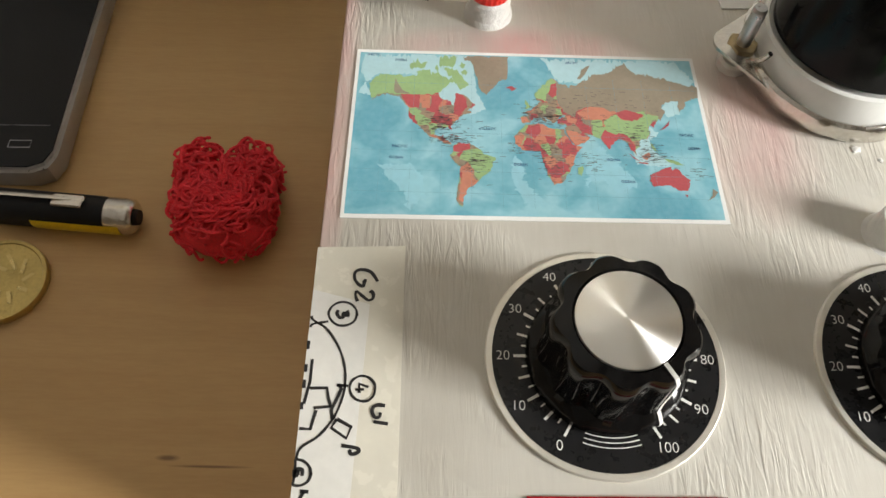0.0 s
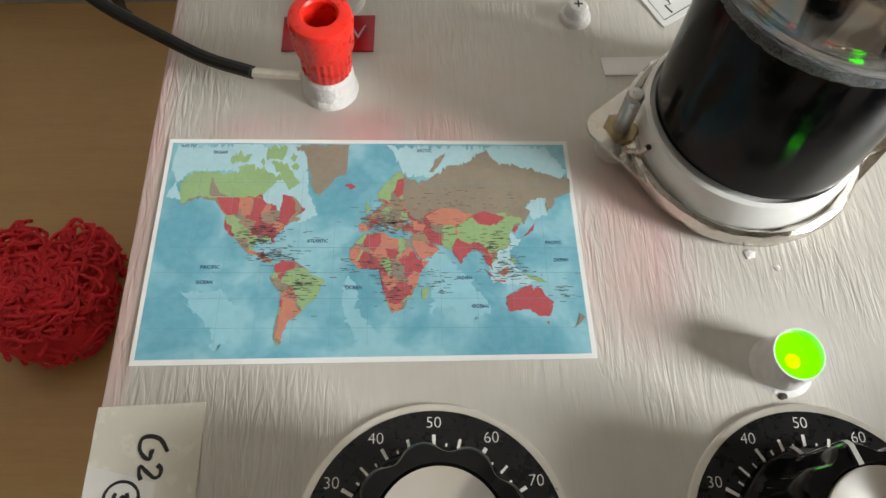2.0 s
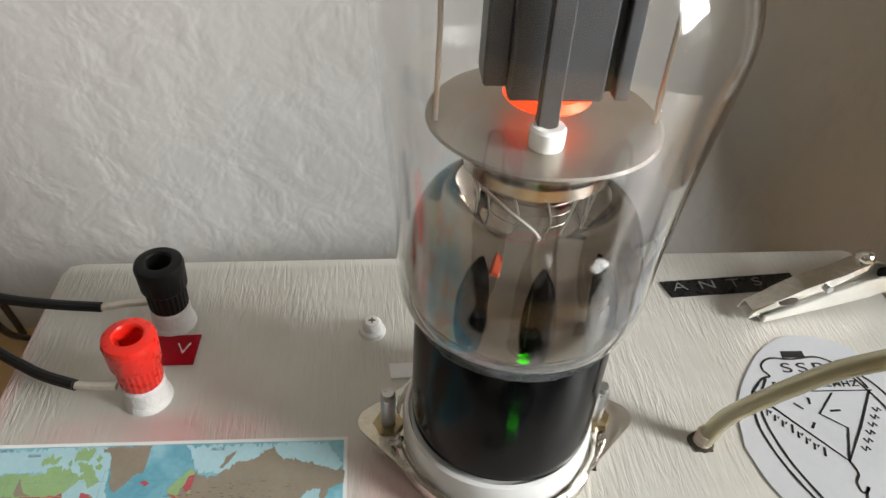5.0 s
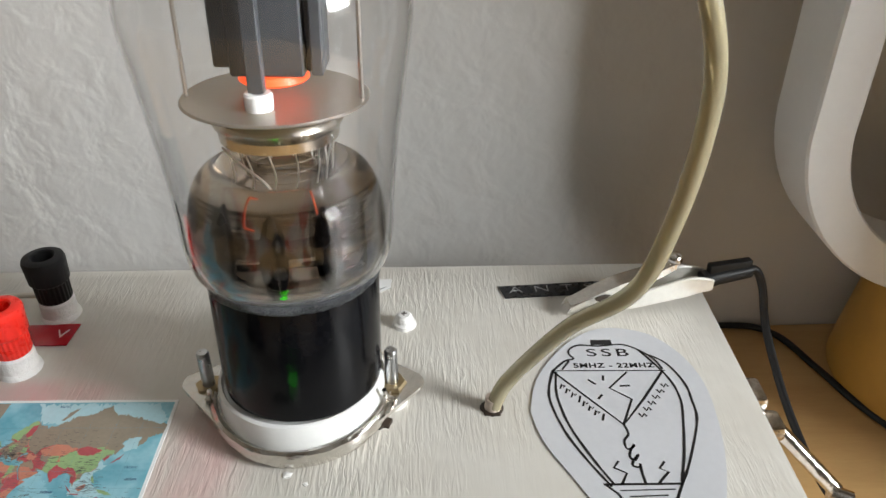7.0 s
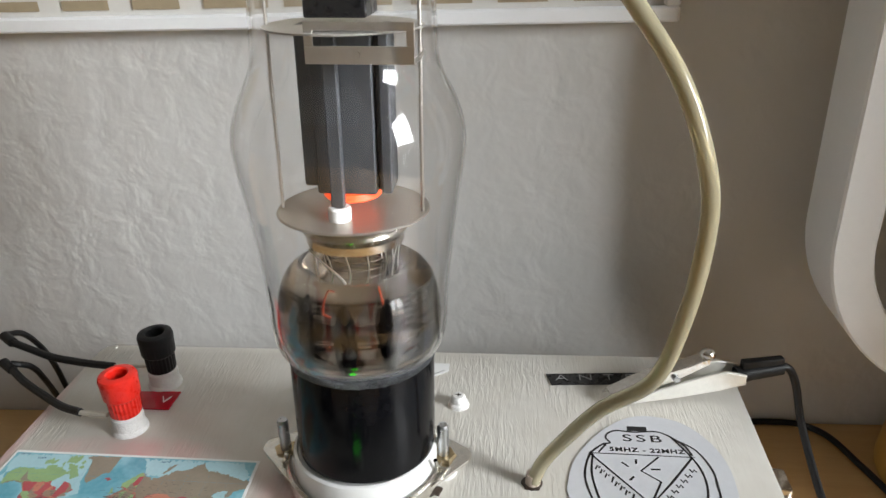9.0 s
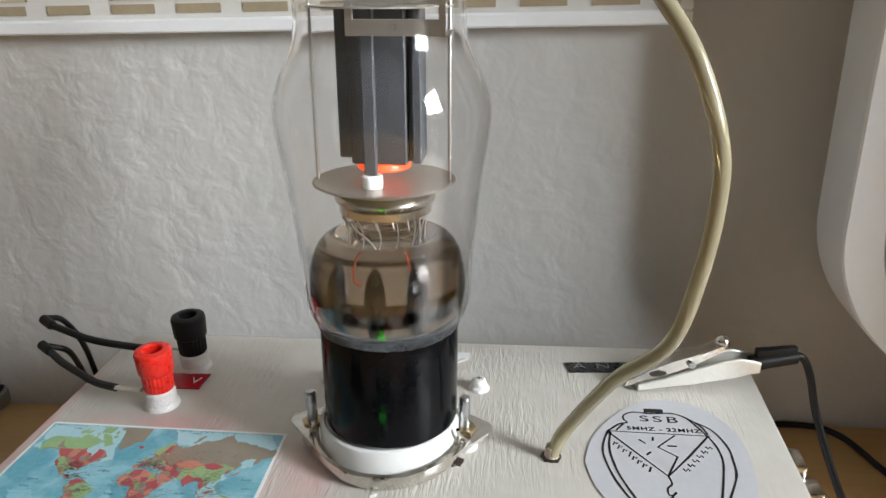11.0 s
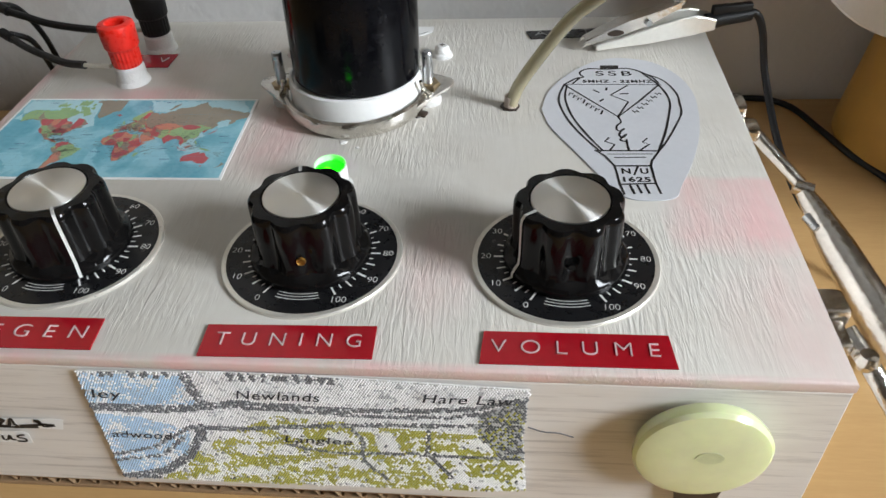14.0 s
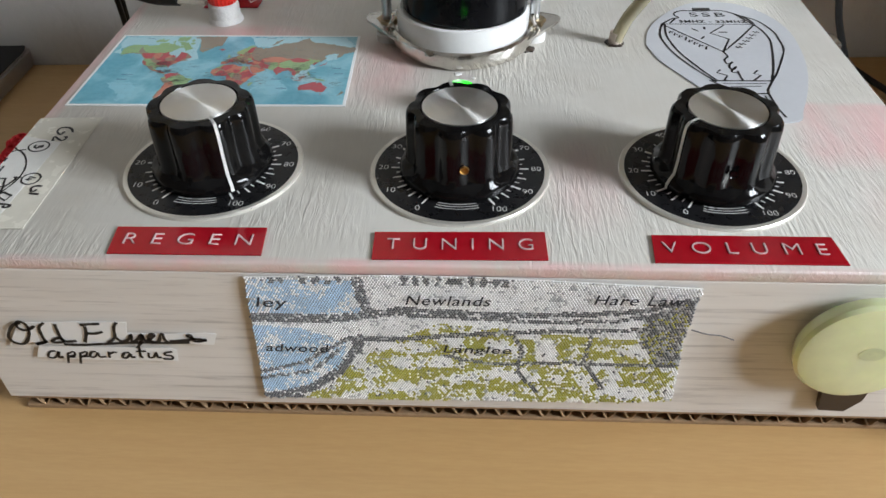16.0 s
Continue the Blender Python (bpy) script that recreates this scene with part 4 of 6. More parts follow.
wire("thin black wire hanging from the clip's boot", [(0.2270, 0.1422, 0.0562), (0.2310, 0.1428, 0.0566), (0.2345, 0.1430, 0.0505), (0.2380, 0.1400, 0.0360), (0.2420, 0.1230, 0.0200), (0.2465, 0.1020, 0.0110), (0.2580, 0.0800, 0.0040), (0.2800, 0.0550, 0.0014), (0.320, 0.020, 0.0014)], 0.0012)
wire("thin black wire lying on the table", [(0.200, 0.182, 0.0016), (0.2470, 0.1880, 0.0016), (0.2640, 0.1830, 0.0016), (0.2720, 0.1640, 0.0016), (0.2790, 0.1440, 0.0016), (0.2950, 0.1180, 0.0016), (0.330, 0.090, 0.0016), (0.400, 0.075, 0.0016)], 0.0012)
for pts, tail, post in (([(0.0267, 0.1088, 0.0562), (0.0180, 0.1130, 0.0548), (0.0086, 0.1187, 0.0543), (-0.0010, 0.1245, 0.0545), (-0.0080, 0.1295, 0.0552)],
                         [(-0.0100, 0.1322, 0.0556), (-0.0070, 0.1365, 0.0515), (-0.0090, 0.1430, 0.0420), (-0.0150, 0.1560, 0.0220), (-0.0230, 0.1740, 0.0012)], (0.0350, 0.1085, 0.0560)),
                        ([(0.0262, 0.1300, 0.0575), (0.0160, 0.1302, 0.0583), (0.0060, 0.1305, 0.0598), (-0.0020, 0.1320, 0.0615), (-0.0085, 0.1338, 0.0625)],
                         [(-0.0125, 0.1360, 0.0640), (-0.0118, 0.1440, 0.0590), (-0.0120, 0.1520, 0.0450), (-0.0180, 0.1640, 0.0220), (-0.0250, 0.1760, 0.0012)], (0.0360, 0.1325, 0.0565))):
    w = thing("wire", "black wire with a tinned end at the binding post", "wire", group="wires at the radio")
    part("insulation", sweep(rounded(pts, 8), 0.0012, 10), CABLE_BLACK, w)
    part("tail", sweep(rounded(tail, 8), 0.0010, 8), CABLE_BLACK, w)
    part("bare_end", sweep([pts[0], ((pts[0][0] + post[0]) / 2, (pts[0][1] + post[1]) / 2, pts[0][2] - 0.0002), post], 0.0011, 8, None, 0.6), plain("tinned_wire", (0.62, 0.58, 0.50), 0.4, 0.7, 0.15), w, "flattened tinned end")
    part("sheath_end", sweep([pts[-1], (pts[-1][0] - 0.0022, pts[-1][1] + 0.0012, pts[-1][2] + 0.0004), (pts[-1][0] - 0.0044, pts[-1][1] + 0.0024, pts[-1][2] + 0.0010)], 0.0016, 14), CABLE_BLACK, w, "thicker black sleeve")

# ---------------------------------------------------------------- front panel things
disc = thing("resin_disc", "pale green translucent resin disc stuck on the front", "disc", Matrix.Translation((0.1925, -0.0002, 0.0325)) @ Matrix.Rotation(radians(90), 4, "X"))
part("body", lathe([(0, 0), (0.0105, 0), (0.0124, 0.0010), (0.0130, 0.0026), (0.0130, 0.0036), (0.0124, 0.0044), (0.0112, 0.0047), (0.0060, 0.0050), (0, 0.0051)], 64), PALE_GREEN, disc)
part("core_mark", slab(ellipse(0.001, 0.001, 0.0026, 0.0018, 20), 0.00506, 0.00514), plain("grey_green_smear", (0.53, 0.58, 0.34), 0.4, vary=0.15), disc, "darker grey smear", smooth=False)
foot = slab([(0.1895, 0.0215), (0.2000, 0.0215), (0.1992, 0.0148), (0.1965, 0.0112), (0.1910, 0.0115)], 0.0, 0.0016, on_front(0.0002))
tagged(part("disc_foot", foot, DARK_BROWN, smooth=False), "dark brown painted foot under the resin disc", "bracket")

paper = thing("name_label", "two torn paper strips with handwriting in black ink", "label", (0, 0, 0))
strip = lambda pts: slab([(x + 0.0002 * noise.noise(Vector((x * 900, y * 900, 0))), y) for x, y in pts], 0.0001, 0.0002, on_front(0))
part("paper_strip", strip([(0.0159, 0.0249), (0.0213, 0.0261), (0.0225, 0.0258), (0.0288, 0.0253), (0.0516, 0.0266), (0.0611, 0.0265), (0.0623, 0.0299), (0.0597, 0.0301), (0.0511, 0.0295), (0.0430, 0.0296), (0.0439, 0.0329), (0.0353, 0.0328), (0.0206, 0.0321)]), PAPER, paper, smooth=False)
part("paper_strip", slab([(0.0208, 0.0214), (0.0251, 0.0212), (0.0338, 0.0209), (0.0521, 0.0211), (0.0526, 0.0246), (0.0513, 0.0253), (0.0451, 0.0251), (0.0340, 0.0251), (0.0225, 0.0249)], 0.00022, 0.00028, on_front(0)), PAPER, paper, smooth=False)
pen = bmesh.new()
for pts in ([(0.0212, 0.0321), (0.0194, 0.0315), (0.0175, 0.0289), (0.0170, 0.0271), (0.0179, 0.0259), (0.0196, 0.0257), (0.0213, 0.0276), (0.0223, 0.0302), (0.0220, 0.0321), (0.0208, 0.0326), (0.0201, 0.0315), (0.0205, 0.0303), (0.0220, 0.0300), (0.0239, 0.0313)],
            [(0.0263, 0.0324), (0.0247, 0.0308), (0.0245, 0.0280), (0.0245, 0.0264), (0.0231, 0.0258), (0.0223, 0.0256), (0.0235, 0.0262), (0.0252, 0.0266)],
            [(0.0286, 0.0321), (0.0284, 0.0304), (0.0284, 0.0278), (0.0290, 0.0267), (0.0267, 0.0263), (0.0262, 0.0268), (0.0280, 0.0278), (0.0290, 0.0267), (0.0315, 0.0270)],
            [(0.0338, 0.0319), (0.0357, 0.0322), (0.0382, 0.0324)],
            [(0.0348, 0.0316), (0.0344, 0.0294), (0.0332, 0.0265)],
            [(0.0344, 0.0294), (0.0364, 0.0294), (0.0381, 0.0300)],
            [(0.0284, 0.0258), (0.0330, 0.0258), (0.0393, 0.0264), (0.0456, 0.0269), (0.0504, 0.0269), (0.0560, 0.0272)],
            [(0.0419, 0.0329), (0.0409, 0.0313), (0.0403, 0.0285), (0.0390, 0.0271), (0.0382, 0.0267)],
            [(0.0403, 0.0285), (0.0414, 0.0271), (0.0429, 0.0277), (0.0440, 0.0293), (0.0436, 0.0274), (0.0445, 0.0274), (0.0463, 0.0294), (0.0456, 0.0273), (0.0442, 0.0251)],
            [(0.0463, 0.0294), (0.0465, 0.0275), (0.0477, 0.0280), (0.0489, 0.0293), (0.0483, 0.0296), (0.0474, 0.0284), (0.0479, 0.0273), (0.0494, 0.0274), (0.0502, 0.0292), (0.0508, 0.0297), (0.0508, 0.0281), (0.0514, 0.0273)],
            [(0.0518, 0.0275), (0.0556, 0.0279), (0.0575, 0.0283), (0.0599, 0.0281)],
            [(0.0599, 0.0281), (0.0573, 0.0276), (0.0568, 0.0295), (0.0559, 0.0293), (0.0574, 0.0282)]):
    stroke(pen, pts, 0.00085, 0.00036, 4)
bmesh.ops.transform(pen, matrix=on_front(0), verts=pen.verts)
part("scribble", pen, INK, paper, "looping pen strokes", smooth=False)
pen = bmesh.new()
for pts in ([(0.0257, 0.0236), (0.0244, 0.0233), (0.0235, 0.0217), (0.0246, 0.0213), (0.0258, 0.0225), (0.0264, 0.0234), (0.0258, 0.0215), (0.0269, 0.0218)],
            [(0.0283, 0.0231), (0.0273, 0.0197)],
            [(0.0283, 0.0229), (0.0297, 0.0235), (0.0296, 0.0224), (0.0281, 0.0218), (0.0296, 0.0219)],
            [(0.0311, 0.0232), (0.0300, 0.0196)],
            [(0.0310, 0.0230), (0.0325, 0.0236), (0.0322, 0.0225), (0.0309, 0.0219), (0.0326, 0.0221)],
            [(0.0347, 0.0237), (0.0336, 0.0235), (0.0329, 0.0220), (0.0340, 0.0220), (0.0350, 0.0233), (0.0350, 0.0220), (0.0365, 0.0221)],
            [(0.0375, 0.0238), (0.0371, 0.0217)],
            [(0.0373, 0.0229), (0.0385, 0.0236), (0.0393, 0.0235)],
            [(0.0420, 0.0237), (0.0407, 0.0233), (0.0401, 0.0220), (0.0410, 0.0219), (0.0421, 0.0232), (0.0421, 0.0221), (0.0430, 0.0223)],
            [(0.0447, 0.0256), (0.0442, 0.0225), (0.0447, 0.0222)],
            [(0.0435, 0.0240), (0.0458, 0.0242)],
            [(0.0462, 0.0237), (0.0460, 0.0222), (0.0470, 0.0223), (0.0479, 0.0238), (0.0479, 0.0223), (0.0488, 0.0223)],
            [(0.0515, 0.0242), (0.0499, 0.0238), (0.0497, 0.0231), (0.0511, 0.0228), (0.0509, 0.0218), (0.0489, 0.0218)]):
    stroke(pen, pts, 0.00066, 0.00038, 4)
bmesh.ops.transform(pen, matrix=on_front(0), verts=pen.verts)
part("lettering", pen, INK, paper, "handwritten word apparatus", smooth=False)

# ---------------------------------------------------------------- world map print
def map_materials():
    m, t, b = nodes_of("printed_sea")
    v = coords(t)
    shelf = noise_at(t, v, 95, 3, 0.5, 0.5)
    fine = noise_at(t, v, 700, 4)
    col = ramp(t, shelf, [(0.40, (0.105, 0.36, 0.47)), (0.47, (0.16, 0.44, 0.54)), (0.52, (0.19, 0.47, 0.57)), (0.60, (0.30, 0.58, 0.66))])
    col = mix(t, 0.25, col, ramp(t, fine, [(0.35, (0.11, 0.37, 0.47)), (0.7, (0.30, 0.56, 0.64))]))
    t.links.new(col, b.inputs["Base Color"])
    b.inputs["Roughness"].default_value = 0.35
    return m


def patchwork(name, colours, scale):
    """Printed small countries: uneven cells in a few colours, with dark specks of type."""
    m, t, b = nodes_of(name)
    v = coords(t)
    warp = add(t, "ShaderNodeTexNoise", Scale=900.0, Detail=2.0)
    t.links.new(v, warp.inputs["Vector"])
    vec = t.nodes.new("ShaderNodeMix")
    vec.data_type = "VECTOR"
    vec.inputs[0].default_value = 0.0012
    t.links.new(v, vec.inputs[4])
    t.links.new(warp.outputs["Color"], vec.inputs[5])
    cell = add(t, "ShaderNodeTexVoronoi", Scale=scale)
    t.links.new(vec.outputs[1], cell.inputs["Vector"])
    sep = t.nodes.new("ShaderNodeSeparateColor")
    t.links.new(cell.outputs["Color"], sep.inputs[0])
    stops = [(i / len(colours), c) for i, c in enumerate(colours)]
    r = t.nodes.new("ShaderNodeValToRGB")
    r.color_ramp.interpolation = "CONSTANT"
    e = r.color_ramp.elements
    while len(e) < len(stops):
        e.new(0.5)
    for el, (p, c) in zip(e, stops):
        el.position, el.color = p, (*c, 1)
    t.links.new(sep.outputs[0], r.inputs[0])
    specks = ramp(t, noise_at(t, coords(t, (0.35, 1, 1)), 2600, 2), [(0.60, (0, 0, 0)), (0.68, (1, 1, 1))])
    col = mix(t, times(t, specks, 0.55), r.outputs[0], (0.10, 0.06, 0.06))
    t.links.new(col, b.inputs["Base Color"])
    b.inputs["Roughness"].default_value = 0.35
    return m


RED, ORANGE, BROWN, GREEN, DULL = (0.46, 0.085, 0.10), (0.56, 0.22, 0.15), (0.28, 0.235, 0.18), (0.29, 0.45, 0.21), (0.33, 0.24, 0.17)
SEA = map_materials()
SHALLOW = plain("printed_shallow_sea", (0.40, 0.63, 0.69), 0.35, vary=0.08, scale=500)
MIXED = patchwork("printed_countries", [RED, BROWN, ORANGE, GREEN, DULL, RED], 500)
EUROPE = patchwork("printed_small_countries", [BROWN, RED, GREEN, DULL, ORANGE], 620)
AFRICA = patchwork("printed_african_countries", [RED, ORANGE, RED, DULL, GREEN, BROWN], 470)
M_GREEN = plain("printed_green", GREEN, 0.35, vary=0.12, scale=700)
M_BROWN = plain("printed_brown", BROWN, 0.35, vary=0.12, scale=700)
M_RED = plain("printed_red", RED, 0.35, vary=0.15, scale=900)
M_ORANGE = plain("printed_orange", ORANGE, 0.35, vary=0.12, scale=700)
M_TYPE = plain("printed_grey_type", (0.10, 0.085, 0.085), 0.4, vary=0.3)
M_NAVY = plain("printed_navy_type", (0.03, 0.09, 0.22), 0.4, vary=0.2)

MAP_X0, MAP_X1, MAP_Y0, MAP_Y1 = 0.0128, 0.0820, 0.0592, 0.0980


def geo(lon, lat):
    """Mercator, from 180 W to 180 E and 60 S to 79 N, on the print."""
    lat = max(-59.5, min(78.6, lat))
    y = math.log(math.tan(math.pi / 4 + radians(lat) / 2))
    skew = 0.0006 * (1 - (y + 1.3) / 3.6)
    u = (lon + 181) / 362
    return MAP_X0 - skew + u * (MAP_X1 - MAP_X0 + 2 * skew), MAP_Y0 + (y + 1.30) / 3.62 * (MAP_Y1 - MAP_Y0)


def coast(points, rough=1.0):
    """Turns a coarse outline into a ragged coastline."""
    out = []
    n = len(points)
    for i in range(n):
        (a, b), (c, d) = points[i], points[(i + 1) % n]
        k = max(1, int(math.hypot(c - a, d - b) / 1.4))
        for s in range(k):
            u = s / k
            x, y = a + (c - a) * u, b + (d - b) * u
            j = noise.noise(Vector((x * 0.35, y * 0.35, 1.7))) * rough
            q = noise.noise(Vector((x * 0.35, y * 0.35, 9.1))) * rough
            j2 = noise.noise(Vector((x * 1.3, y * 1.3, 5.2))) * rough
            q2 = noise.noise(Vector((x * 1.3, y * 1.3, 12.4))) * rough
            out.append((x + j * 1.6 + j2 * 1.1, y + q * 1.1 + q2 * 0.9))
    return out


worldmap = thing("world_map", "printed world map card in blue, red and green", "map", (0, 0, TOP))
part("card", slab([(0.0119, 0.0578), (0.0831, 0.0586), (0.0820, 0.0990), (0.0123, 0.0988)], 0.0001, 0.0003), PAPER, worldmap, "white card border", smooth=False)
sea = part("sea", slab([(0.0126, 0.0587), (0.0823, 0.0594), (0.0813, 0.0982), (0.0130, 0.0980)], 0.00030, 0.00033), SEA, worldmap, "pale blue printed sea", smooth=False)


made = []


def region(name, points, material, level, rough=1.0):
    bm = bmesh.new()
    level += len(made) * 0.1
    made.append(name)
    vs = [bm.verts.new((*geo(x, y), 0.00035 + level * 0.000006)) for x, y in coast(points, rough)]
    edges = [bm.edges.new((vs[i], vs[(i + 1) % len(vs)])) for i in range(len(vs))]
    bmesh.ops.triangle_fill(bm, use_beauty=True, use_dissolve=False, edges=edges)
    return part(name, bm, material, sea, smooth=False)


N_AMERICA = [(-168, 66), (-156, 71), (-128, 70), (-95, 72), (-82, 68), (-94, 61), (-92, 57), (-82, 55), (-79, 52), (-77, 60), (-72, 61), (-65, 59), (-56, 52), (-65, 48), (-60, 46), (-70, 43), (-75, 37),
             (-81, 31), (-80, 26), (-84, 30), (-97, 27), (-97, 20), (-91, 19), (-88, 21), (-88, 16), (-83, 14), (-80, 9), (-84, 9), (-95, 16), (-105, 20), (-110, 28), (-117, 33), (-124, 40), (-124, 48), (-135, 58), (-152, 59), (-164, 55), (-158, 59), (-166, 62)]
S_AMERICA = [(-78, 8), (-72, 12), (-62, 10), (-51, 4), (-48, -1), (-36, -6), (-39, -14), (-41, -22), (-48, -27), (-54, -34), (-58, -38), (-63, -41), (-66, -47), (-69, -52), (-68, -55), (-74, -52), (-74, -42), (-71, -30), (-71, -18), (-77, -12), (-81, -5), (-78, 1)]
AFRICA_C = [(-6, 35), (10, 37), (20, 32), (33, 31), (38, 20), (43, 12), (51, 11), (42, -2), (40, -12), (35, -22), (30, -31), (20, -35), (15, -26), (12, -15), (9, -1), (8, 4), (-8, 4), (-16, 12), (-17, 21), (-10, 30)]
EUROPE_C = [(-9, 37), (-9, 43), (-2, 44), (-4, 48), (3, 51), (8, 54), (11, 57), (6, 59), (6, 62), (14, 67), (24, 71), (40, 67), (45, 66), (45, 47), (38, 46), (30, 45), (28, 41), (23, 37), (19, 41), (13, 45), (18, 40), (15, 38), (10, 44), (3, 42), (0, 38)]
ASIA_C = [(28, 41), (38, 46), (45, 47), (45, 66), (70, 68), (100, 70), (130, 55), (135, 48), (128, 40), (126, 35), (121, 39), (121, 30), (117, 23), (108, 20), (109, 12), (103, 9), (104, 2), (100, 7), (97, 17), (91, 22), (87, 21), (80, 14), (78, 8), (73, 17), (70, 21), (62, 25), (56, 26), (59, 22), (54, 17), (44, 12), (38, 22), (34, 31), (36, 36), (28, 37)]
region("arctic_sea", [(-175, 78), (-120, 78), (-105, 76), (-125, 71), (-158, 71), (-172, 66), (-178, 60), (-160, 57), (-178, 72)], SHALLOW, 0, 1.5)
region("siberian_sea", [(15, 78.6), (160, 78.6), (178, 72), (170, 66), (140, 70), (100, 73), (60, 68), (30, 70)], SHALLOW, 0, 1.5)
region("canadian_sea", [(-120, 78.6), (-60, 78.6), (-55, 62), (-45, 50), (-60, 44), (-65, 56), (-78, 52), (-96, 57), (-95, 70), (-125, 71)], SHALLOW, 0, 1.5)
region("china_sea", [(100, 8), (108, 22), (122, 36), (130, 30), (120, 20), (122, 8), (140, -8), (128, -12), (104, -9)], SHALLOW, 0, 1.5)
region("okhotsk_sea", [(136, 54), (145, 60), (160, 60), (155, 50), (142, 46)], SHALLOW, 0, 1.0)
region("atlantic_ridge", [(-18, -4), (-8, -14), (-10, -30), (0, -42), (14, -52), (-2, -54), (-16, -44), (-20, -28), (-22, -14)], plain("printed_mid_sea", (0.27, 0.55, 0.64), 0.35, vary=0.1), 0, 2.5)
region("pacific_rise", [(-150, -20), (-120, -16), (-108, -30), (-104, -50), (-120, -58), (-126, -42), (-140, -34)], plain("printed_mid_sea", (0.27, 0.55, 0.64), 0.35, vary=0.1), 0, 3.0)
region("indian_rise", [(58, 8), (72, 12), (82, -4), (95, -20), (100, -34), (80, -42), (66, -28), (50, -36), (54, -12)], plain("printed_mid_sea", (0.27, 0.55, 0.64), 0.35, vary=0.1), 0, 3.0)
region("north_america", N_AMERICA, MIXED, 1)
region("canada_alaska", [(-168, 66), (-156, 71), (-128, 70), (-95, 72), (-82, 68), (-94, 61), (-102, 60), (-135, 59), (-152, 60), (-164, 56), (-166, 62)], M_GREEN, 2)
region("yukon", [(-141, 69), (-132, 62), (-124, 60), (-138, 60), (-141, 61)], M_BROWN, 3, 0.3)
region("west_provinces", [(-134, 59.5), (-120, 59.5), (-114, 59.5), (-114, 49), (-123, 49), (-128, 53)], M_RED, 3, 0.5)
region("middle_province", [(-113, 59.5), (-103, 59.5), (-103, 49), (-111, 49)], M_ORANGE, 3, 0.2)
region("central_province", [(-102, 59.5), (-94, 59), (-90, 56), (-95, 49), (-102, 49)], M_RED, 3, 0.4)
region("quebec", [(-77, 61), (-72, 61), (-66, 58), (-64, 51), (-70, 47), (-79, 47), (-78, 53)], M_RED, 3, 0.8)
region("arctic_island", [(-118, 73), (-105, 73), (-102, 69), (-115, 69)], M_GREEN, 2)
region("arctic_island", [(-90, 74), (-75, 73), (-63, 66), (-72, 63), (-78, 68)], M_GREEN, 2)
region("arctic_island", [(-95, 78), (-75, 78), (-80, 75), (-95, 75)], M_GREEN, 2)
region("arctic_island", [(-122, 76), (-108, 76), (-110, 74), (-122, 74)], M_GREEN, 2)
rng = random.Random(21)
for k in range(13):
    lon, lat, wide = -122 + 4.6 * k + rng.uniform(-2, 2), rng.uniform(68, 77.5), rng.uniform(1.8, 4.5)
    region("arctic_island", [(lon - wide, lat), (lon, lat + 1.3), (lon + wide, lat + rng.uniform(-0.5, 1)), (lon + wide * 0.4, lat - 1.4)], M_GREEN, 2, 0.6)
region("greenland", [(-70, 78), (-50, 79), (-20, 79), (-22, 71), (-32, 68), (-40, 64), (-44, 60), (-51, 64), (-54, 70), (-60, 76)], M_BROWN, 2)
region("iceland", [(-24, 65.5), (-18, 66.5), (-13, 65), (-18, 63.4)], M_RED, 2, 0.5)
region("caribbean_island", [(-84, 22), (-75, 20), (-69, 18.5), (-76, 19.5)], M_RED, 2, 0.3)
region("south_america", S_AMERICA, MIXED, 1)
region("north_andes", [(-78, 7), (-72, 12), (-62, 10), (-61, 5), (-68, 2), (-70, -4), (-75, -1), (-78, 1)], M_RED, 2)
region("brazil", [(-60, 4), (-51, 4), (-48, -1), (-36, -6), (-39, -14), (-41, -22), (-48, -27), (-53, -33), (-56, -28), (-58, -20), (-64, -12), (-72, -9), (-69, 0)], M_GREEN, 2)
region("argentina", [(-66, -22), (-58, -26), (-57, -36), (-63, -41), (-66, -47), (-69, -52), (-72, -50), (-71, -36), (-69, -27)], M_ORANGE, 3)
region("africa", AFRICA_C, AFRICA, 1)
region("madagascar", [(44, -16), (49, -13), (50, -17), (47, -25), (44, -23)], M_GREEN, 2, 0.5)
region("europe", EUROPE_C, EUROPE, 1)
region("scandinavia", [(6, 59), (6, 62), (14, 67), (24, 71), (30, 69), (22, 65), (17, 61), (16, 57), (11, 59)], M_GREEN, 2)
region("finland", [(22, 65), (24, 68), (30, 69), (30, 62), (24, 60), (21, 62)], M_RED, 3, 0.5)
region("british_isle", [(-5, 50), (1, 52), (-2, 56), (-4, 58), (-5, 55), (-3, 53)], M_GREEN, 2, 0.4)
region("asia", ASIA_C, AFRICA, 1)
region("russia", [(30, 69), (42, 67), (55, 69), (70, 73), (85, 74), (104, 77.5), (115, 74), (140, 73), (160, 70), (179, 69), (178, 63), (164, 60), (162, 55), (156, 52), (156, 60), (142, 59), (136, 54), (141, 52), (134, 43), (130, 48), (120, 52), (108, 50), (90, 50), (80, 52), (62, 54), (48, 50), (46, 43), (38, 47), (33, 52), (28, 58)], M_BROWN, 3)
region("kazakhstan", [(48, 48), (62, 54), (78, 53), (86, 48), (80, 43), (68, 42), (56, 42), (52, 45)], M_ORANGE, 4, 0.6)
region("mongolia", [(88, 49), (98, 52), (110, 50), (118, 48), (108, 42), (96, 43)], M_RED, 4, 0.6)
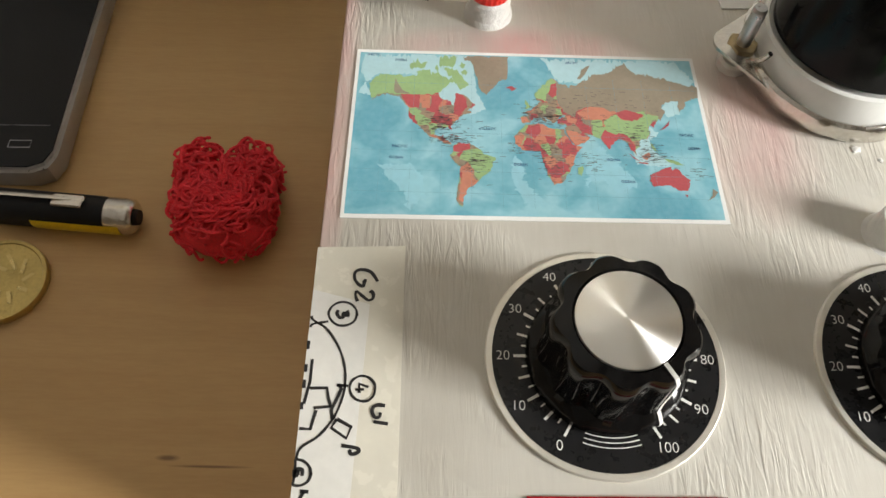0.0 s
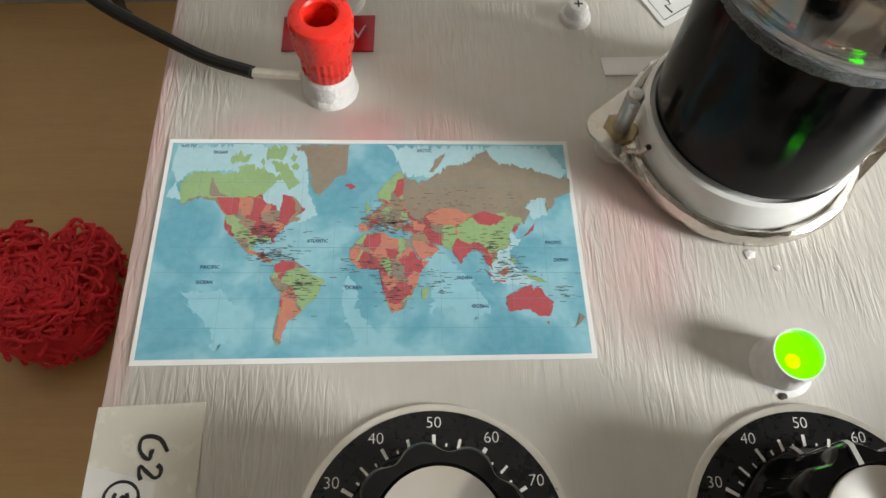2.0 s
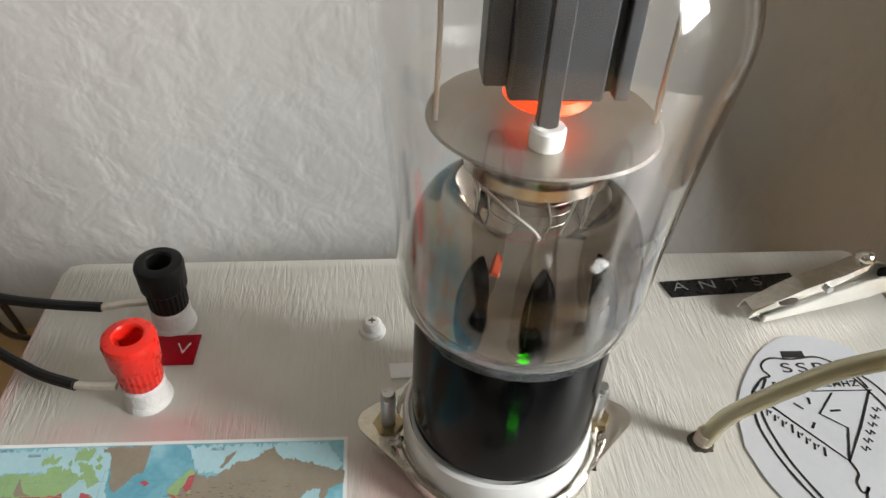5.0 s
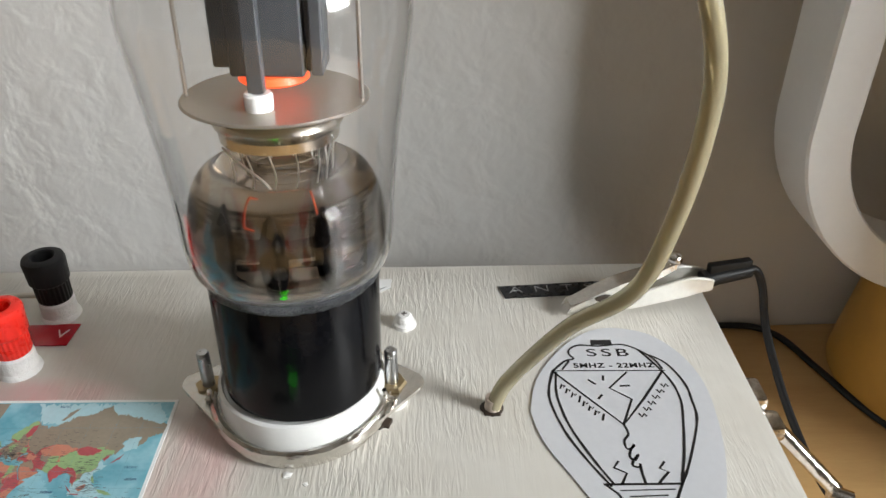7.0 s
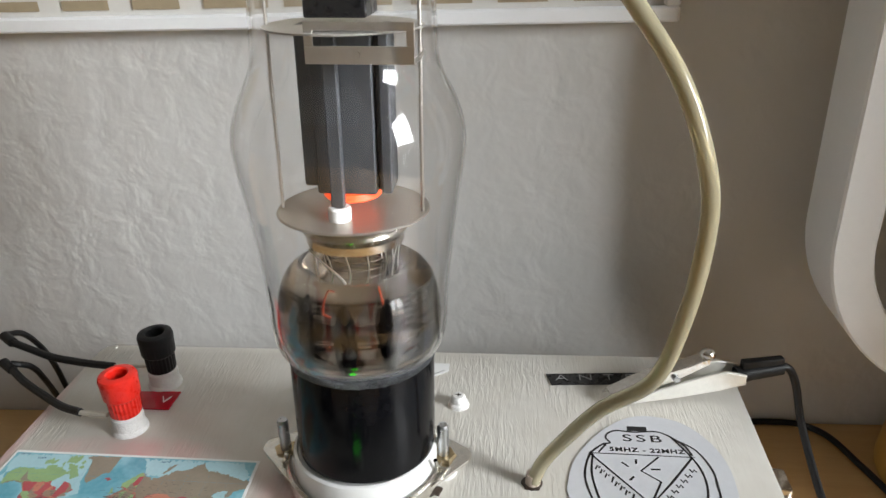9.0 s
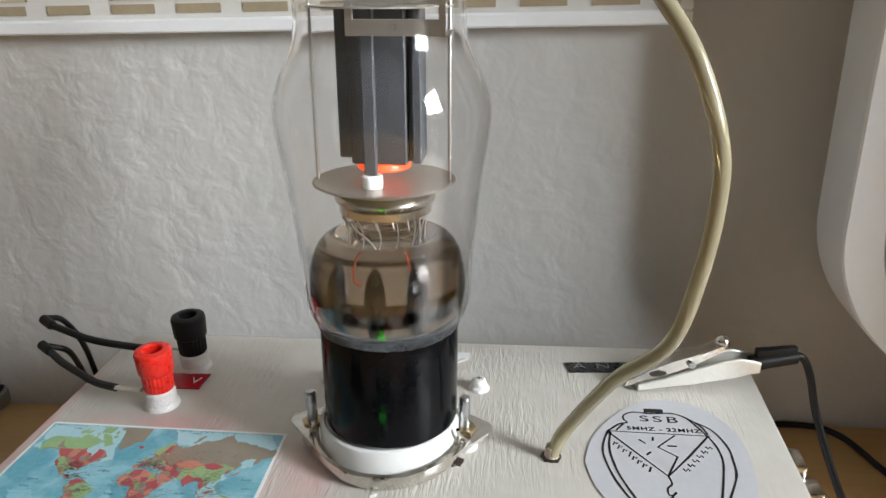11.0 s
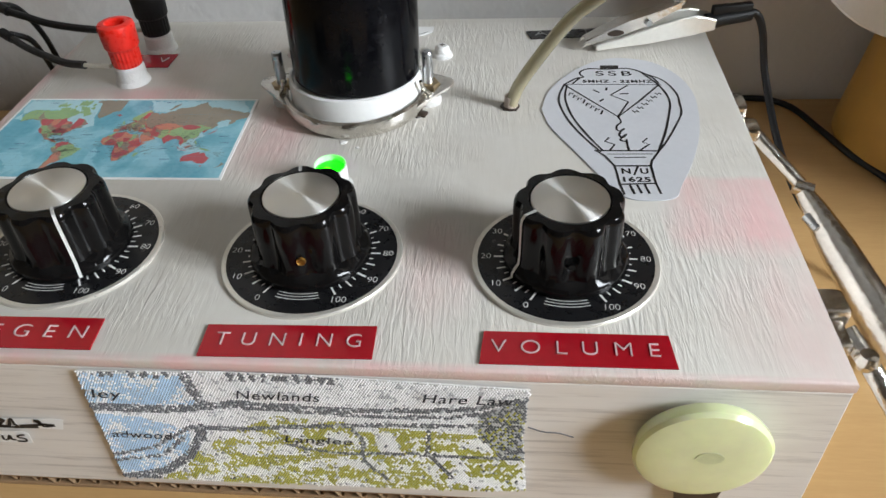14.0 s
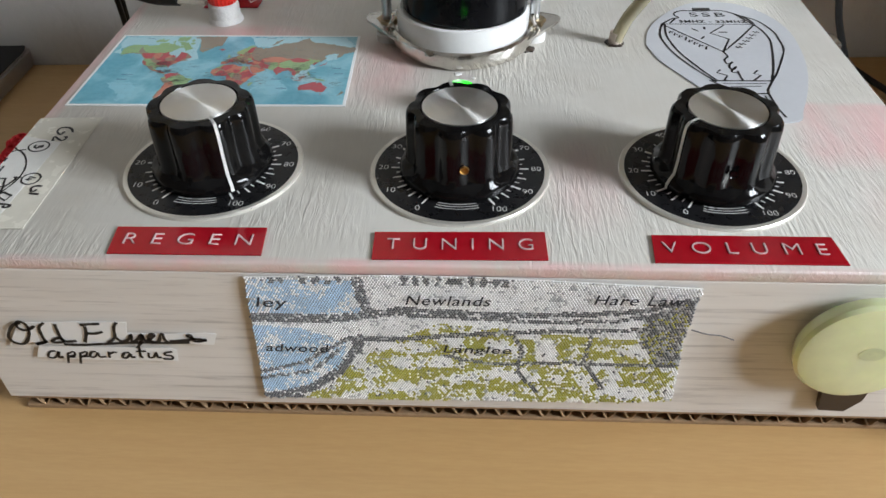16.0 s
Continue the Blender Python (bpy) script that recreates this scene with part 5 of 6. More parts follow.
region("china", [(74, 39), (82, 46), (90, 47), (97, 42), (110, 43), (120, 49), (132, 47), (124, 40), (120, 36), (121, 30), (116, 23), (108, 21), (100, 22), (94, 28), (82, 29)], M_GREEN, 4)
region("india", [(70, 23), (75, 32), (82, 28), (90, 26), (87, 21), (80, 14), (78, 8), (74, 16)], M_RED, 4, 0.6)
region("arabia", [(36, 30), (46, 29), (52, 24), (58, 22), (53, 16), (44, 13), (38, 22)], M_ORANGE, 4, 0.6)
region("persia", [(45, 38), (54, 38), (61, 35), (62, 26), (52, 28)], M_RED, 4, 0.6)
region("sahara", [(-2, 34), (9, 36), (10, 28), (4, 19), (-6, 27)], M_RED, 4, 0.6)
region("libya", [(11, 33), (25, 31), (25, 21), (14, 23)], M_ORANGE, 4, 0.5)
region("sumatra", [(96, 5), (104, -3), (106, -6), (100, -1)], M_RED, 2, 0.5)
region("borneo", [(109, 1), (117, 6), (118, 1), (114, -4), (110, -2)], M_ORANGE, 2, 0.5)
region("java", [(105, -6.5), (115, -7.5), (114, -9), (106, -8)], M_RED, 2, 0.3)
region("philippines", [(120, 18), (123, 14), (126, 7), (122, 9), (120, 14)], M_GREEN, 2, 0.6)
region("new_guinea", [(131, -1), (141, -3), (150, -9), (143, -9), (134, -5)], M_GREEN, 2, 0.6)
region("japan", [(130, 32), (136, 35), (141, 38), (144, 44), (141, 41), (137, 37)], M_RED, 2, 0.5)
region("novaya_zemlya", [(52, 71), (58, 75), (68, 77), (60, 73), (56, 71)], M_BROWN, 2, 0.5)
region("australia", [(114, -22), (122, -18), (129, -14), (136, -12), (137, -17), (141, -12), (146, -19), (153, -26), (150, -37), (140, -38), (134, -32), (124, -33), (115, -34)], M_RED, 2)
region("tasmania", [(145, -41), (148, -41), (147, -43.5)], M_RED, 2, 0.2)
region("new_zealand", [(173, -35), (178, -38), (174, -42), (167, -46), (172, -41)], M_BROWN, 2, 0.5)
for text, lon, lat, w in (("PACIFIC", -131, 5, 0.0030), ("OCEAN", -134, -9, 0.0026), ("ATLANTIC", -44, 29, 0.0034), ("OCEAN", -12, -14, 0.0026), ("INDIAN", 80, -5, 0.0024), ("OCEAN", 92, -30, 0.0026),
                          ("PACIFIC", 158, 28, 0.0026), ("OCEAN", 163, 12, 0.0024), ("ARCTIC", -165, 78, 0.0026), ("OCEAN", -136, 76.5, 0.0024), ("ARCTIC", 48, 77.2, 0.0026)):
    x, y = geo(lon, lat)
    part("sea_name", letters(text, 0.0006, Matrix.Translation((x, y, 0.00044)), 1.2, 0, w, 0.00002), M_NAVY, sea, smooth=False)
lines = bmesh.new()
for lat in (66.5, 23.4, 0, -23.4, -45):
    stroke(lines, [geo(x, lat) for x in range(-176, 178, 8)], 0.00006, 0.00043)
for lon in range(-150, 180, 30):
    stroke(lines, [geo(lon, y) for y in range(-55, 78, 7)], 0.00004, 0.00043)
part("map_grid", lines, plain("printed_thin_line", (0.13, 0.30, 0.37), 0.4), sea, smooth=False)
rng = random.Random(11)
for lo, la, n, sx, sy in ((-88, 32, 60, 22, 11), (-75, 18, 26, 14, 8), (20, 47, 60, 26, 9), (20, 5, 60, 24, 24), (60, 38, 34, 24, 11), (112, 15, 44, 16, 18), (-60, -15, 40, 11, 22), (165, -15, 18, 12, 12), (75, 58, 40, 40, 6), (-92, 36, 80, 16, 8), (14, 44, 90, 18, 8), (8, 9, 50, 22, 7), (22, -18, 50, 12, 14), (105, 30, 40, 12, 12), (-52, -10, 40, 10, 10), (60, -12, 26, 10, 10), (120, 2, 50, 16, 8), (-80, 15, 50, 14, 6)):
    ty = bmesh.new()
    for i in range(n):
        x, y = geo(lo + rng.gauss(0, 0.6) * sx, la + rng.gauss(0, 0.6) * sy)
        w = 0.0003 + 0.0007 * rng.random()
        stroke(ty, [(x - w * 0.6, y), (x + w * 0.6, y)], 0.00011, 0.00045)
    part("small_print", ty, M_TYPE, sea, "tiny unreadable place names", smooth=False)

# ---------------------------------------------------------------- paper with the bulb drawing
sheet = thing("bulb_drawing", "white cut paper with an ink drawing of a light bulb", "drawing", (0.1850, 0.0880, TOP))
edge = [(-0.0214, 0.0063), (-0.0196, 0.0150), (-0.0161, 0.0223), (-0.0099, 0.0304), (-0.0028, 0.0358), (0.0041, 0.0369), (0.0122, 0.0342), (0.0183, 0.0263), (0.0211, 0.0158), (0.0206, 0.0034), (0.0186, -0.0080), (0.0150, -0.0195), (0.0109, -0.0290), (0.0081, -0.0345), (-0.0010, -0.0351), (-0.0055, -0.0310), (-0.0088, -0.0242), (-0.0141, -0.0136), (-0.0194, -0.0029)]
edge = [(p.x, p.y) for p in rounded([(x, y, 0) for x, y in edge + edge[:1]], 4)[:-1]]
leaf = part("paper", slab(edge, 0.0001, 0.0003), plain("thin_cool_paper", (0.63, 0.64, 0.67), 0.55, vary=0.04), sheet, smooth=False)
ink = bmesh.new()
Z, PENW = 0.00036, 0.00068


def draw(pts, steps=4, width=PENW):
    stroke(ink, pts, width, Z, steps)


draw([(-0.0144, 0.0205), (-0.0161, 0.0146), (-0.0164, 0.0091), (-0.0145, 0.0005), (-0.0112, -0.0074), (-0.0070, -0.0152)])
draw([(-0.0138, 0.0199), (-0.0146, 0.0138), (-0.0144, 0.0087), (-0.0130, 0.0014), (-0.0098, -0.0073), (-0.0064, -0.0147)])
draw([(-0.0145, 0.0202), (-0.0110, 0.0238), (-0.0088, 0.0246), (-0.0097, 0.0264), (-0.0092, 0.0284), (-0.0066, 0.0299), (-0.0017, 0.0295), (0.0042, 0.0301), (0.0080, 0.0280), (0.0111, 0.0244), (0.0124, 0.0207)])
draw([(0.0080, 0.0280), (0.0112, 0.0219), (0.0134, 0.0160), (0.0139, 0.0097), (0.0126, 0.0029), (0.0103, -0.0061), (0.0076, -0.0142)])
draw([(0.0083, 0.0274), (0.0137, 0.0229), (0.0164, 0.0156), (0.0165, 0.0099), (0.0160, 0.0039), (0.0131, -0.0035), (0.0099, -0.0104), (0.0075, -0.0147)])
draw([(-0.0009, 0.0021), (-0.0005, -0.0007), (-0.0018, -0.0026), (-0.0018, -0.0049), (-0.0006, -0.0048), (0.0001, -0.0038), (-0.0010, -0.0053), (-0.0016, -0.0073), (-0.0007, -0.0082), (0.0003, -0.0067), (-0.0010, -0.0082), (-0.0015, -0.0097), (-0.0001, -0.0101), (0.0001, -0.0091), (-0.0000, -0.0115), (0.0001, -0.0143)])
draw([(-0.0122, 0.0206), (-0.0100, 0.0239)], 1)
draw([(-0.0145, 0.0202), (0.0130, 0.0201)], 1, 0.0004)
draw([(-0.0145, 0.0199), (-0.0080, 0.0113), (-0.0009, 0.0021), (0.0057, 0.0107), (0.0123, 0.0201)], 1)
draw([(0.0034, 0.0196), (-0.0019, 0.0140), (0.0026, 0.0102), (-0.0010, 0.0021)], 1)
draw([(-0.0043, -0.0084), (-0.0056, -0.0102), (-0.0032, -0.0117), (-0.0048, -0.0146)], 1)
draw([(0.0054, -0.0086), (0.0039, -0.0105), (0.0056, -0.0114), (0.0029, -0.0143)], 1)
draw([(-0.0086, -0.0146), (-0.0059, -0.0146), (0.0076, -0.0145)], 1)
draw([(-0.0055, -0.0162), (0.0058, -0.0159)], 1, 0.0004)
draw([(-0.0039, -0.0177), (0.0040, -0.0174)], 1, 0.0004)
draw([(-0.0081, -0.0148), (-0.0061, -0.0169), (-0.0041, -0.0214), (-0.0036, -0.0290), (-0.0029, -0.0332)], 1)
draw([(0.0075, -0.0147), (0.0052, -0.0190), (0.0047, -0.0212), (0.0049, -0.0284), (0.0056, -0.0328)], 1)
draw([(-0.0041, -0.0214), (0.0047, -0.0212)], 1)
draw([(-0.0037, -0.0292), (0.0048, -0.0286)], 1)
draw([(0.0015, -0.0214), (0.0002, -0.0253)], 1)
draw([(-0.0013, -0.0294), (-0.0006, -0.0330)], 1)
draw([(0.0004, -0.0293), (0.0011, -0.0327)], 1)
draw([(0.0022, -0.0290), (0.0029, -0.0328)], 1)
draw([(-0.0065, 0.0170), (-0.0049, 0.0153)], 1)
draw([(-0.0026, 0.0184), (-0.0029, 0.0166)], 1)
draw([(-0.0052, 0.0103), (-0.0040, 0.0118)], 1)
draw([(0.0007, 0.0147), (0.0032, 0.0148)], 1)
# small slanted handwriting along the two sides of the triangle
for i, kind in enumerate("nanionai"):
    u = i / 7.4
    x, y = -0.0132 + 0.0082 * u, 0.0146 - 0.0108 * u
    hook = [(x - 0.0004, y - 0.0008), (x + 0.0002, y + 0.0008), (x + 0.0006, y - 0.0002), (x + 0.0009, y + 0.0004)]
    draw(hook if kind != "i" else [(x, y - 0.0010), (x + 0.0007, y + 0.0012)], 1, 0.00058)
for i in range(6):
    u = i / 5
    x, y = 0.0038 + 0.0074 * u, 0.0052 + 0.0098 * u
    draw([(x - 0.0006, y + 0.0004), (x - 0.0001, y - 0.0007), (x + 0.0006, y + 0.0003), (x + 0.0010, y - 0.0006)], 1, 0.00058)
part("ink_drawing", ink, INK, leaf, "black pen lines", smooth=False)
part("lettering", letters("SSB", 0.0028, Matrix.Translation((0.0001, 0.0268, Z)), 1.3, 0, 0.0105, 0.00004), INK, leaf, "letters SSB", smooth=False)
part("lettering", letters("5MHZ - 22MHZ", 0.0016, Matrix.Translation((0.0008, 0.0220, Z)), 1.15, 0, 0.0200, 0.00008), INK, leaf, "letters 5MHZ - 22MHZ", smooth=False)
part("lettering", letters("N", 0.0022, Matrix.Translation((-0.0016, -0.0237, Z)), 1.0, 0, 0.0022, 0.0001), INK, leaf, "letter N", smooth=False)
part("lettering", letters("U", 0.0022, Matrix.Translation((0.0028, -0.0236, Z)), 1.0, 0, 0.0020, 0.0001), INK, leaf, "letter U", smooth=False)
part("lettering", letters("1625", 0.0019, Matrix.Translation((0.0006, -0.0272, Z)), 1.1, 0, 0.0066, 0.0001), INK, leaf, "number 1625", smooth=False)
part("ink_block", slab([(-0.0034, 0.0320), (0.0019, 0.0320), (0.0019, 0.0300), (-0.0036, 0.0300)], Z - 0.0001, Z), INK, leaf, smooth=False)

# ---------------------------------------------------------------- small paper notes behind the valve
note = thing("paper_note", "white triangular paper note lettered in black ink", "note", (0, 0, TOP))
part("paper", slab([(0.0930, 0.1478), (0.1040, 0.1262), (0.1290, 0.1440), (0.1290, 0.1482)], 0.0001, 0.0003), PAPER, note, smooth=False)
ink = bmesh.new()
Z = 0.00036
draw([(0.0947, 0.1472), (0.1043, 0.1280), (0.1275, 0.1442)], 1, 0.0003)
draw([(0.1052, 0.1345), (0.1062, 0.1322), (0.1050, 0.1318), (0.1062, 0.1300)], 1, 0.0004)
part("ink_drawing", ink, INK, note, smooth=False)
part("lettering", letters("1625", 0.0024, Matrix.Translation((0.1012, 0.1440, Z)) @ Matrix.Rotation(radians(-14), 4, "Z"), 1.1, 0, None, 0.00012), INK, note, "number 1625", smooth=False)
part("lettering", letters("SSB", 0.0024, Matrix.Translation((0.1018, 0.1385, Z)) @ Matrix.Rotation(radians(-28), 4, "Z"), 1.1, 0, None, 0.00012), INK, note, "letters SSB", smooth=False)
note = thing("paper_strip", "narrow white paper strip with one black line", "note", (0, 0, TOP))
part("paper", slab([(0.0908, 0.1140), (0.1050, 0.1146), (0.1050, 0.1188), (0.0904, 0.1182)], 0.0001, 0.0004), PAPER, note, smooth=False)
ink = bmesh.new()
draw([(0.0908, 0.1158), (0.1050, 0.1164)], 1, 0.0003)
part("ink_line", ink, INK, note, smooth=False)

# ---------------------------------------------------------------- taped circuit sketch
sketch = thing("circuit_sketch", "taped paper corner with a hand drawn valve circuit", "drawing", (-0.0008, 0.0008, TOP))
part("tape", slab([(0.0094, 0.0075), (0.0252, 0.0080), (0.0248, 0.0515), (0.0094, 0.0508)], 0.0001, 0.00022), plain("yellowed_tape", (0.68, 0.65, 0.565), 0.25, vary=0.06, scale=120, relief=0.08, grain=0.0004), sketch, "yellowed clear tape", smooth=False)
part("paper", slab([(0.0094, 0.0010), (0.0180, 0.0012), (0.0192, 0.0400), (0.0094, 0.0425)], 0.00023, 0.00028), plain("grey_white_paper", (0.70, 0.69, 0.66), 0.5, vary=0.06), sketch, smooth=False)
ink = bmesh.new()
Z = 0.00034
for pts in ([(0.0096, 0.0375), (0.0100, 0.0368), (0.0123, 0.0353), (0.0143, 0.0326), (0.0156, 0.0296), (0.0161, 0.0266), (0.0159, 0.0237), (0.0148, 0.0204), (0.0127, 0.0174), (0.0102, 0.0156), (0.0096, 0.0139)],
            [(0.0096, 0.0355), (0.0101, 0.0361), (0.0125, 0.0366)],
            [(0.0172, 0.0381), (0.0168, 0.0368), (0.0156, 0.0360), (0.0141, 0.0360), (0.0129, 0.0369), (0.0124, 0.0382), (0.0130, 0.0395), (0.0143, 0.0402), (0.0158, 0.0400), (0.0169, 0.0390), (0.0172, 0.0377)],
            [(0.0210, 0.0252), (0.0207, 0.0239), (0.0197, 0.0231), (0.0183, 0.0232), (0.0173, 0.0240), (0.0169, 0.0253), (0.0173, 0.0265), (0.0185, 0.0272), (0.0198, 0.0270), (0.0208, 0.0260), (0.0210, 0.0247)],
            [(0.0121, 0.0118), (0.0118, 0.0106), (0.0107, 0.0099), (0.0096, 0.0100), (0.0096, 0.0107), (0.0096, 0.0119), (0.0096, 0.0131), (0.0096, 0.0137), (0.0108, 0.0135), (0.0118, 0.0126), (0.0121, 0.0114)]):
    draw(pts, 5, 0.00050)
for pts in ([(0.0105, 0.0299), (0.0105, 0.0261), (0.0099, 0.0224)],
            [(0.0106, 0.0250), (0.0133, 0.0251), (0.0137, 0.0233), (0.0142, 0.0221)],
            [(0.0142, 0.0221), (0.0115, 0.0218), (0.0119, 0.0214), (0.0113, 0.0184), (0.0096, 0.0185)],
            [(0.0151, 0.0258), (0.0156, 0.0250), (0.0150, 0.0233), (0.0143, 0.0216), (0.0146, 0.0200)],
            [(0.0153, 0.0201), (0.0176, 0.0189), (0.0170, 0.0171), (0.0145, 0.0187), (0.0153, 0.0201)],
            [(0.0096, 0.0331), (0.0096, 0.0331), (0.0096, 0.0316)],
            [(0.0096, 0.0290), (0.0096, 0.0277)],
            [(0.0096, 0.0264), (0.0096, 0.0250)],
            [(0.0096, 0.0227), (0.0096, 0.0215)],
            [(0.0148, 0.0256), (0.0167, 0.0255)],
            [(0.0210, 0.0198), (0.0233, 0.0195)],
            [(0.0199, 0.0254), (0.0184, 0.0259), (0.0185, 0.0244)],
            [(0.0192, 0.0250), (0.0178, 0.0249)],
            [(0.0107, 0.0091), (0.0120, 0.0090)],
            [(0.0113, 0.0090), (0.0108, 0.0080)]):
    draw(pts, 1, 0.00062)
part("ink_drawing", ink, INK, sketch, "thick black pen lines", smooth=False)
ink = bmesh.new()
for pts in ([(0.0203, 0.0443), (0.0191, 0.0460), (0.0176, 0.0465), (0.0164, 0.0461), (0.0163, 0.0447), (0.0171, 0.0436), (0.0179, 0.0433), (0.0180, 0.0443), (0.0184, 0.0444)],
            [(0.0191, 0.0425), (0.0197, 0.0419), (0.0196, 0.0410), (0.0189, 0.0407), (0.0179, 0.0414), (0.0168, 0.0423), (0.0167, 0.0414), (0.0171, 0.0404)],
            [(0.0155, 0.0387), (0.0157, 0.0377), (0.0149, 0.0382), (0.0149, 0.0375), (0.0143, 0.0374), (0.0138, 0.0381), (0.0140, 0.0387)],
            [(0.0227, 0.0224), (0.0217, 0.0225), (0.0209, 0.0222), (0.0207, 0.0214), (0.0212, 0.0205), (0.0219, 0.0206), (0.0220, 0.0213)],
            [(0.0163, 0.0160), (0.0188, 0.0156), (0.0189, 0.0150), (0.0179, 0.0147), (0.0176, 0.0154)],
            [(0.0108, 0.0113), (0.0107, 0.0122), (0.0099, 0.0122), (0.0101, 0.0115), (0.0096, 0.0112), (0.0096, 0.0117), (0.0096, 0.0122)]):
    draw(pts, 4, 0.00066)
part("lettering", ink, INK, sketch, "handwritten G2, 3, G1, P and 5", smooth=False)

# ---------------------------------------------------------------- woven cloth patch on the front
def cloth(name, base):
    return plain(name, base, 0.9, vary=0.22, scale=1500, relief=0.4, grain=0.0002, spec=0.2)


CLOTH_WHITE, CLOTH_BLUE, CLOTH_OLIVE = cloth("white_thread", (0.87, 0.87, 0.88)), cloth("blue_thread", (0.42, 0.58, 0.74)), cloth("olive_thread", (0.40, 0.385, 0.065))
CLOTH_GREY, CLOTH_PALE = cloth("dark_grey_thread", (0.13, 0.135, 0.15)), cloth("mid_grey_thread", (0.46, 0.475, 0.49))
patch = thing("cloth_patch", "woven cloth patch printed with an old map", "patch", (0, 0, 0))


def inside(x, z, poly):
    hit = False
    for (x1, z1), (x2, z2) in zip(poly, poly[1:] + poly[:1]):
        if (z1 > z) != (z2 > z) and x < (x2 - x1) * (z - z1) / (z2 - z1) + x1:
            hit = not hit
    return hit


def near(x, z, line, d):
    for (x1, z1), (x2, z2) in zip(line, line[1:]):
        u = max(0, min(1, ((x - x1) * (x2 - x1) + (z - z1) * (z2 - z1)) / ((x2 - x1) ** 2 + (z2 - z1) ** 2)))
        if math.hypot(x - x1 - u * (x2 - x1), z - z1 - u * (z2 - z1)) < d:
            return True
    return False


OUTLINE = [(0.0714, 0.0465), (0.1009, 0.0475), (0.1182, 0.0474), (0.1596, 0.0455), (0.1586, 0.0315), (0.1600, 0.0118), (0.1516, 0.0107), (0.0989, 0.0098), (0.0693, 0.0095), (0.0701, 0.0252), (0.0708, 0.0388)]
BLUE_AREA = [(0.0700, 0.0460), (0.0925, 0.0460), (0.0945, 0.0385), (0.0930, 0.0372), (0.0700, 0.0362)]
BLUE_AREA2 = [(0.0690, 0.0335), (0.0800, 0.0325), (0.0900, 0.0285), (0.0870, 0.0200), (0.0800, 0.0125), (0.0690, 0.0090)]
OLIVE_AREA = [(0.0760, 0.0080), (0.0870, 0.0170), (0.0930, 0.0265), (0.1010, 0.0300), (0.1090, 0.0345), (0.1190, 0.0340), (0.1330, 0.0320), (0.1470, 0.0310), (0.1620, 0.0320), (0.1620, 0.0080)]
DARK_AREA = [(0.1500, 0.0380), (0.1620, 0.0440), (0.1620, 0.0240), (0.1545, 0.0230), (0.1500, 0.0300)]
ROADS = (([(0.0690, 0.0360), (0.0850, 0.0358), (0.0930, 0.0368), (0.1010, 0.0386), (0.1110, 0.0380), (0.1250, 0.0374), (0.1400, 0.0382), (0.1490, 0.0392), (0.1610, 0.0436)], 0.00055),
         ([(0.0690, 0.0346), (0.0880, 0.0350), (0.1000, 0.0372), (0.1150, 0.0364), (0.1300, 0.0356), (0.1450, 0.0364), (0.1610, 0.0405)], 0.00045),
         ([(0.0932, 0.0460), (0.0938, 0.0410), (0.0948, 0.0372)], 0.0009), ([(0.0900, 0.0296), (0.1000, 0.0296), (0.1100, 0.0310), (0.1250, 0.0326), (0.1400, 0.0334), (0.1610, 0.0344)], 0.0005),
         ([(0.0700, 0.0098), (0.0800, 0.0130), (0.0870, 0.0190), (0.0915, 0.0265), (0.0925, 0.0298)], 0.0009), ([(0.0700, 0.0185), (0.0800, 0.0220), (0.0890, 0.0290)], 0.0004), ([(0.0700, 0.0165), (0.0810, 0.0190), (0.0880, 0.0262)], 0.0004),
         ([(0.1240, 0.0325), (0.1262, 0.0270), (0.1255, 0.0200), (0.1300, 0.0140)], 0.0004), ([(0.1400, 0.0330), (0.1392, 0.0240), (0.1440, 0.0150)], 0.0004), ([(0.1100, 0.0250), (0.1200, 0.0225), (0.1350, 0.0235), (0.1610, 0.0233)], 0.0004), ([(0.0690, 0.0098), (0.0770, 0.0096)], 0.0011))
PITCH_X, PITCH_Z, rng = 0.00058, 0.00052, random.Random(8)
cells, mats = bmesh.new(), [CLOTH_WHITE, CLOTH_BLUE, CLOTH_OLIVE, CLOTH_GREY, CLOTH_PALE]
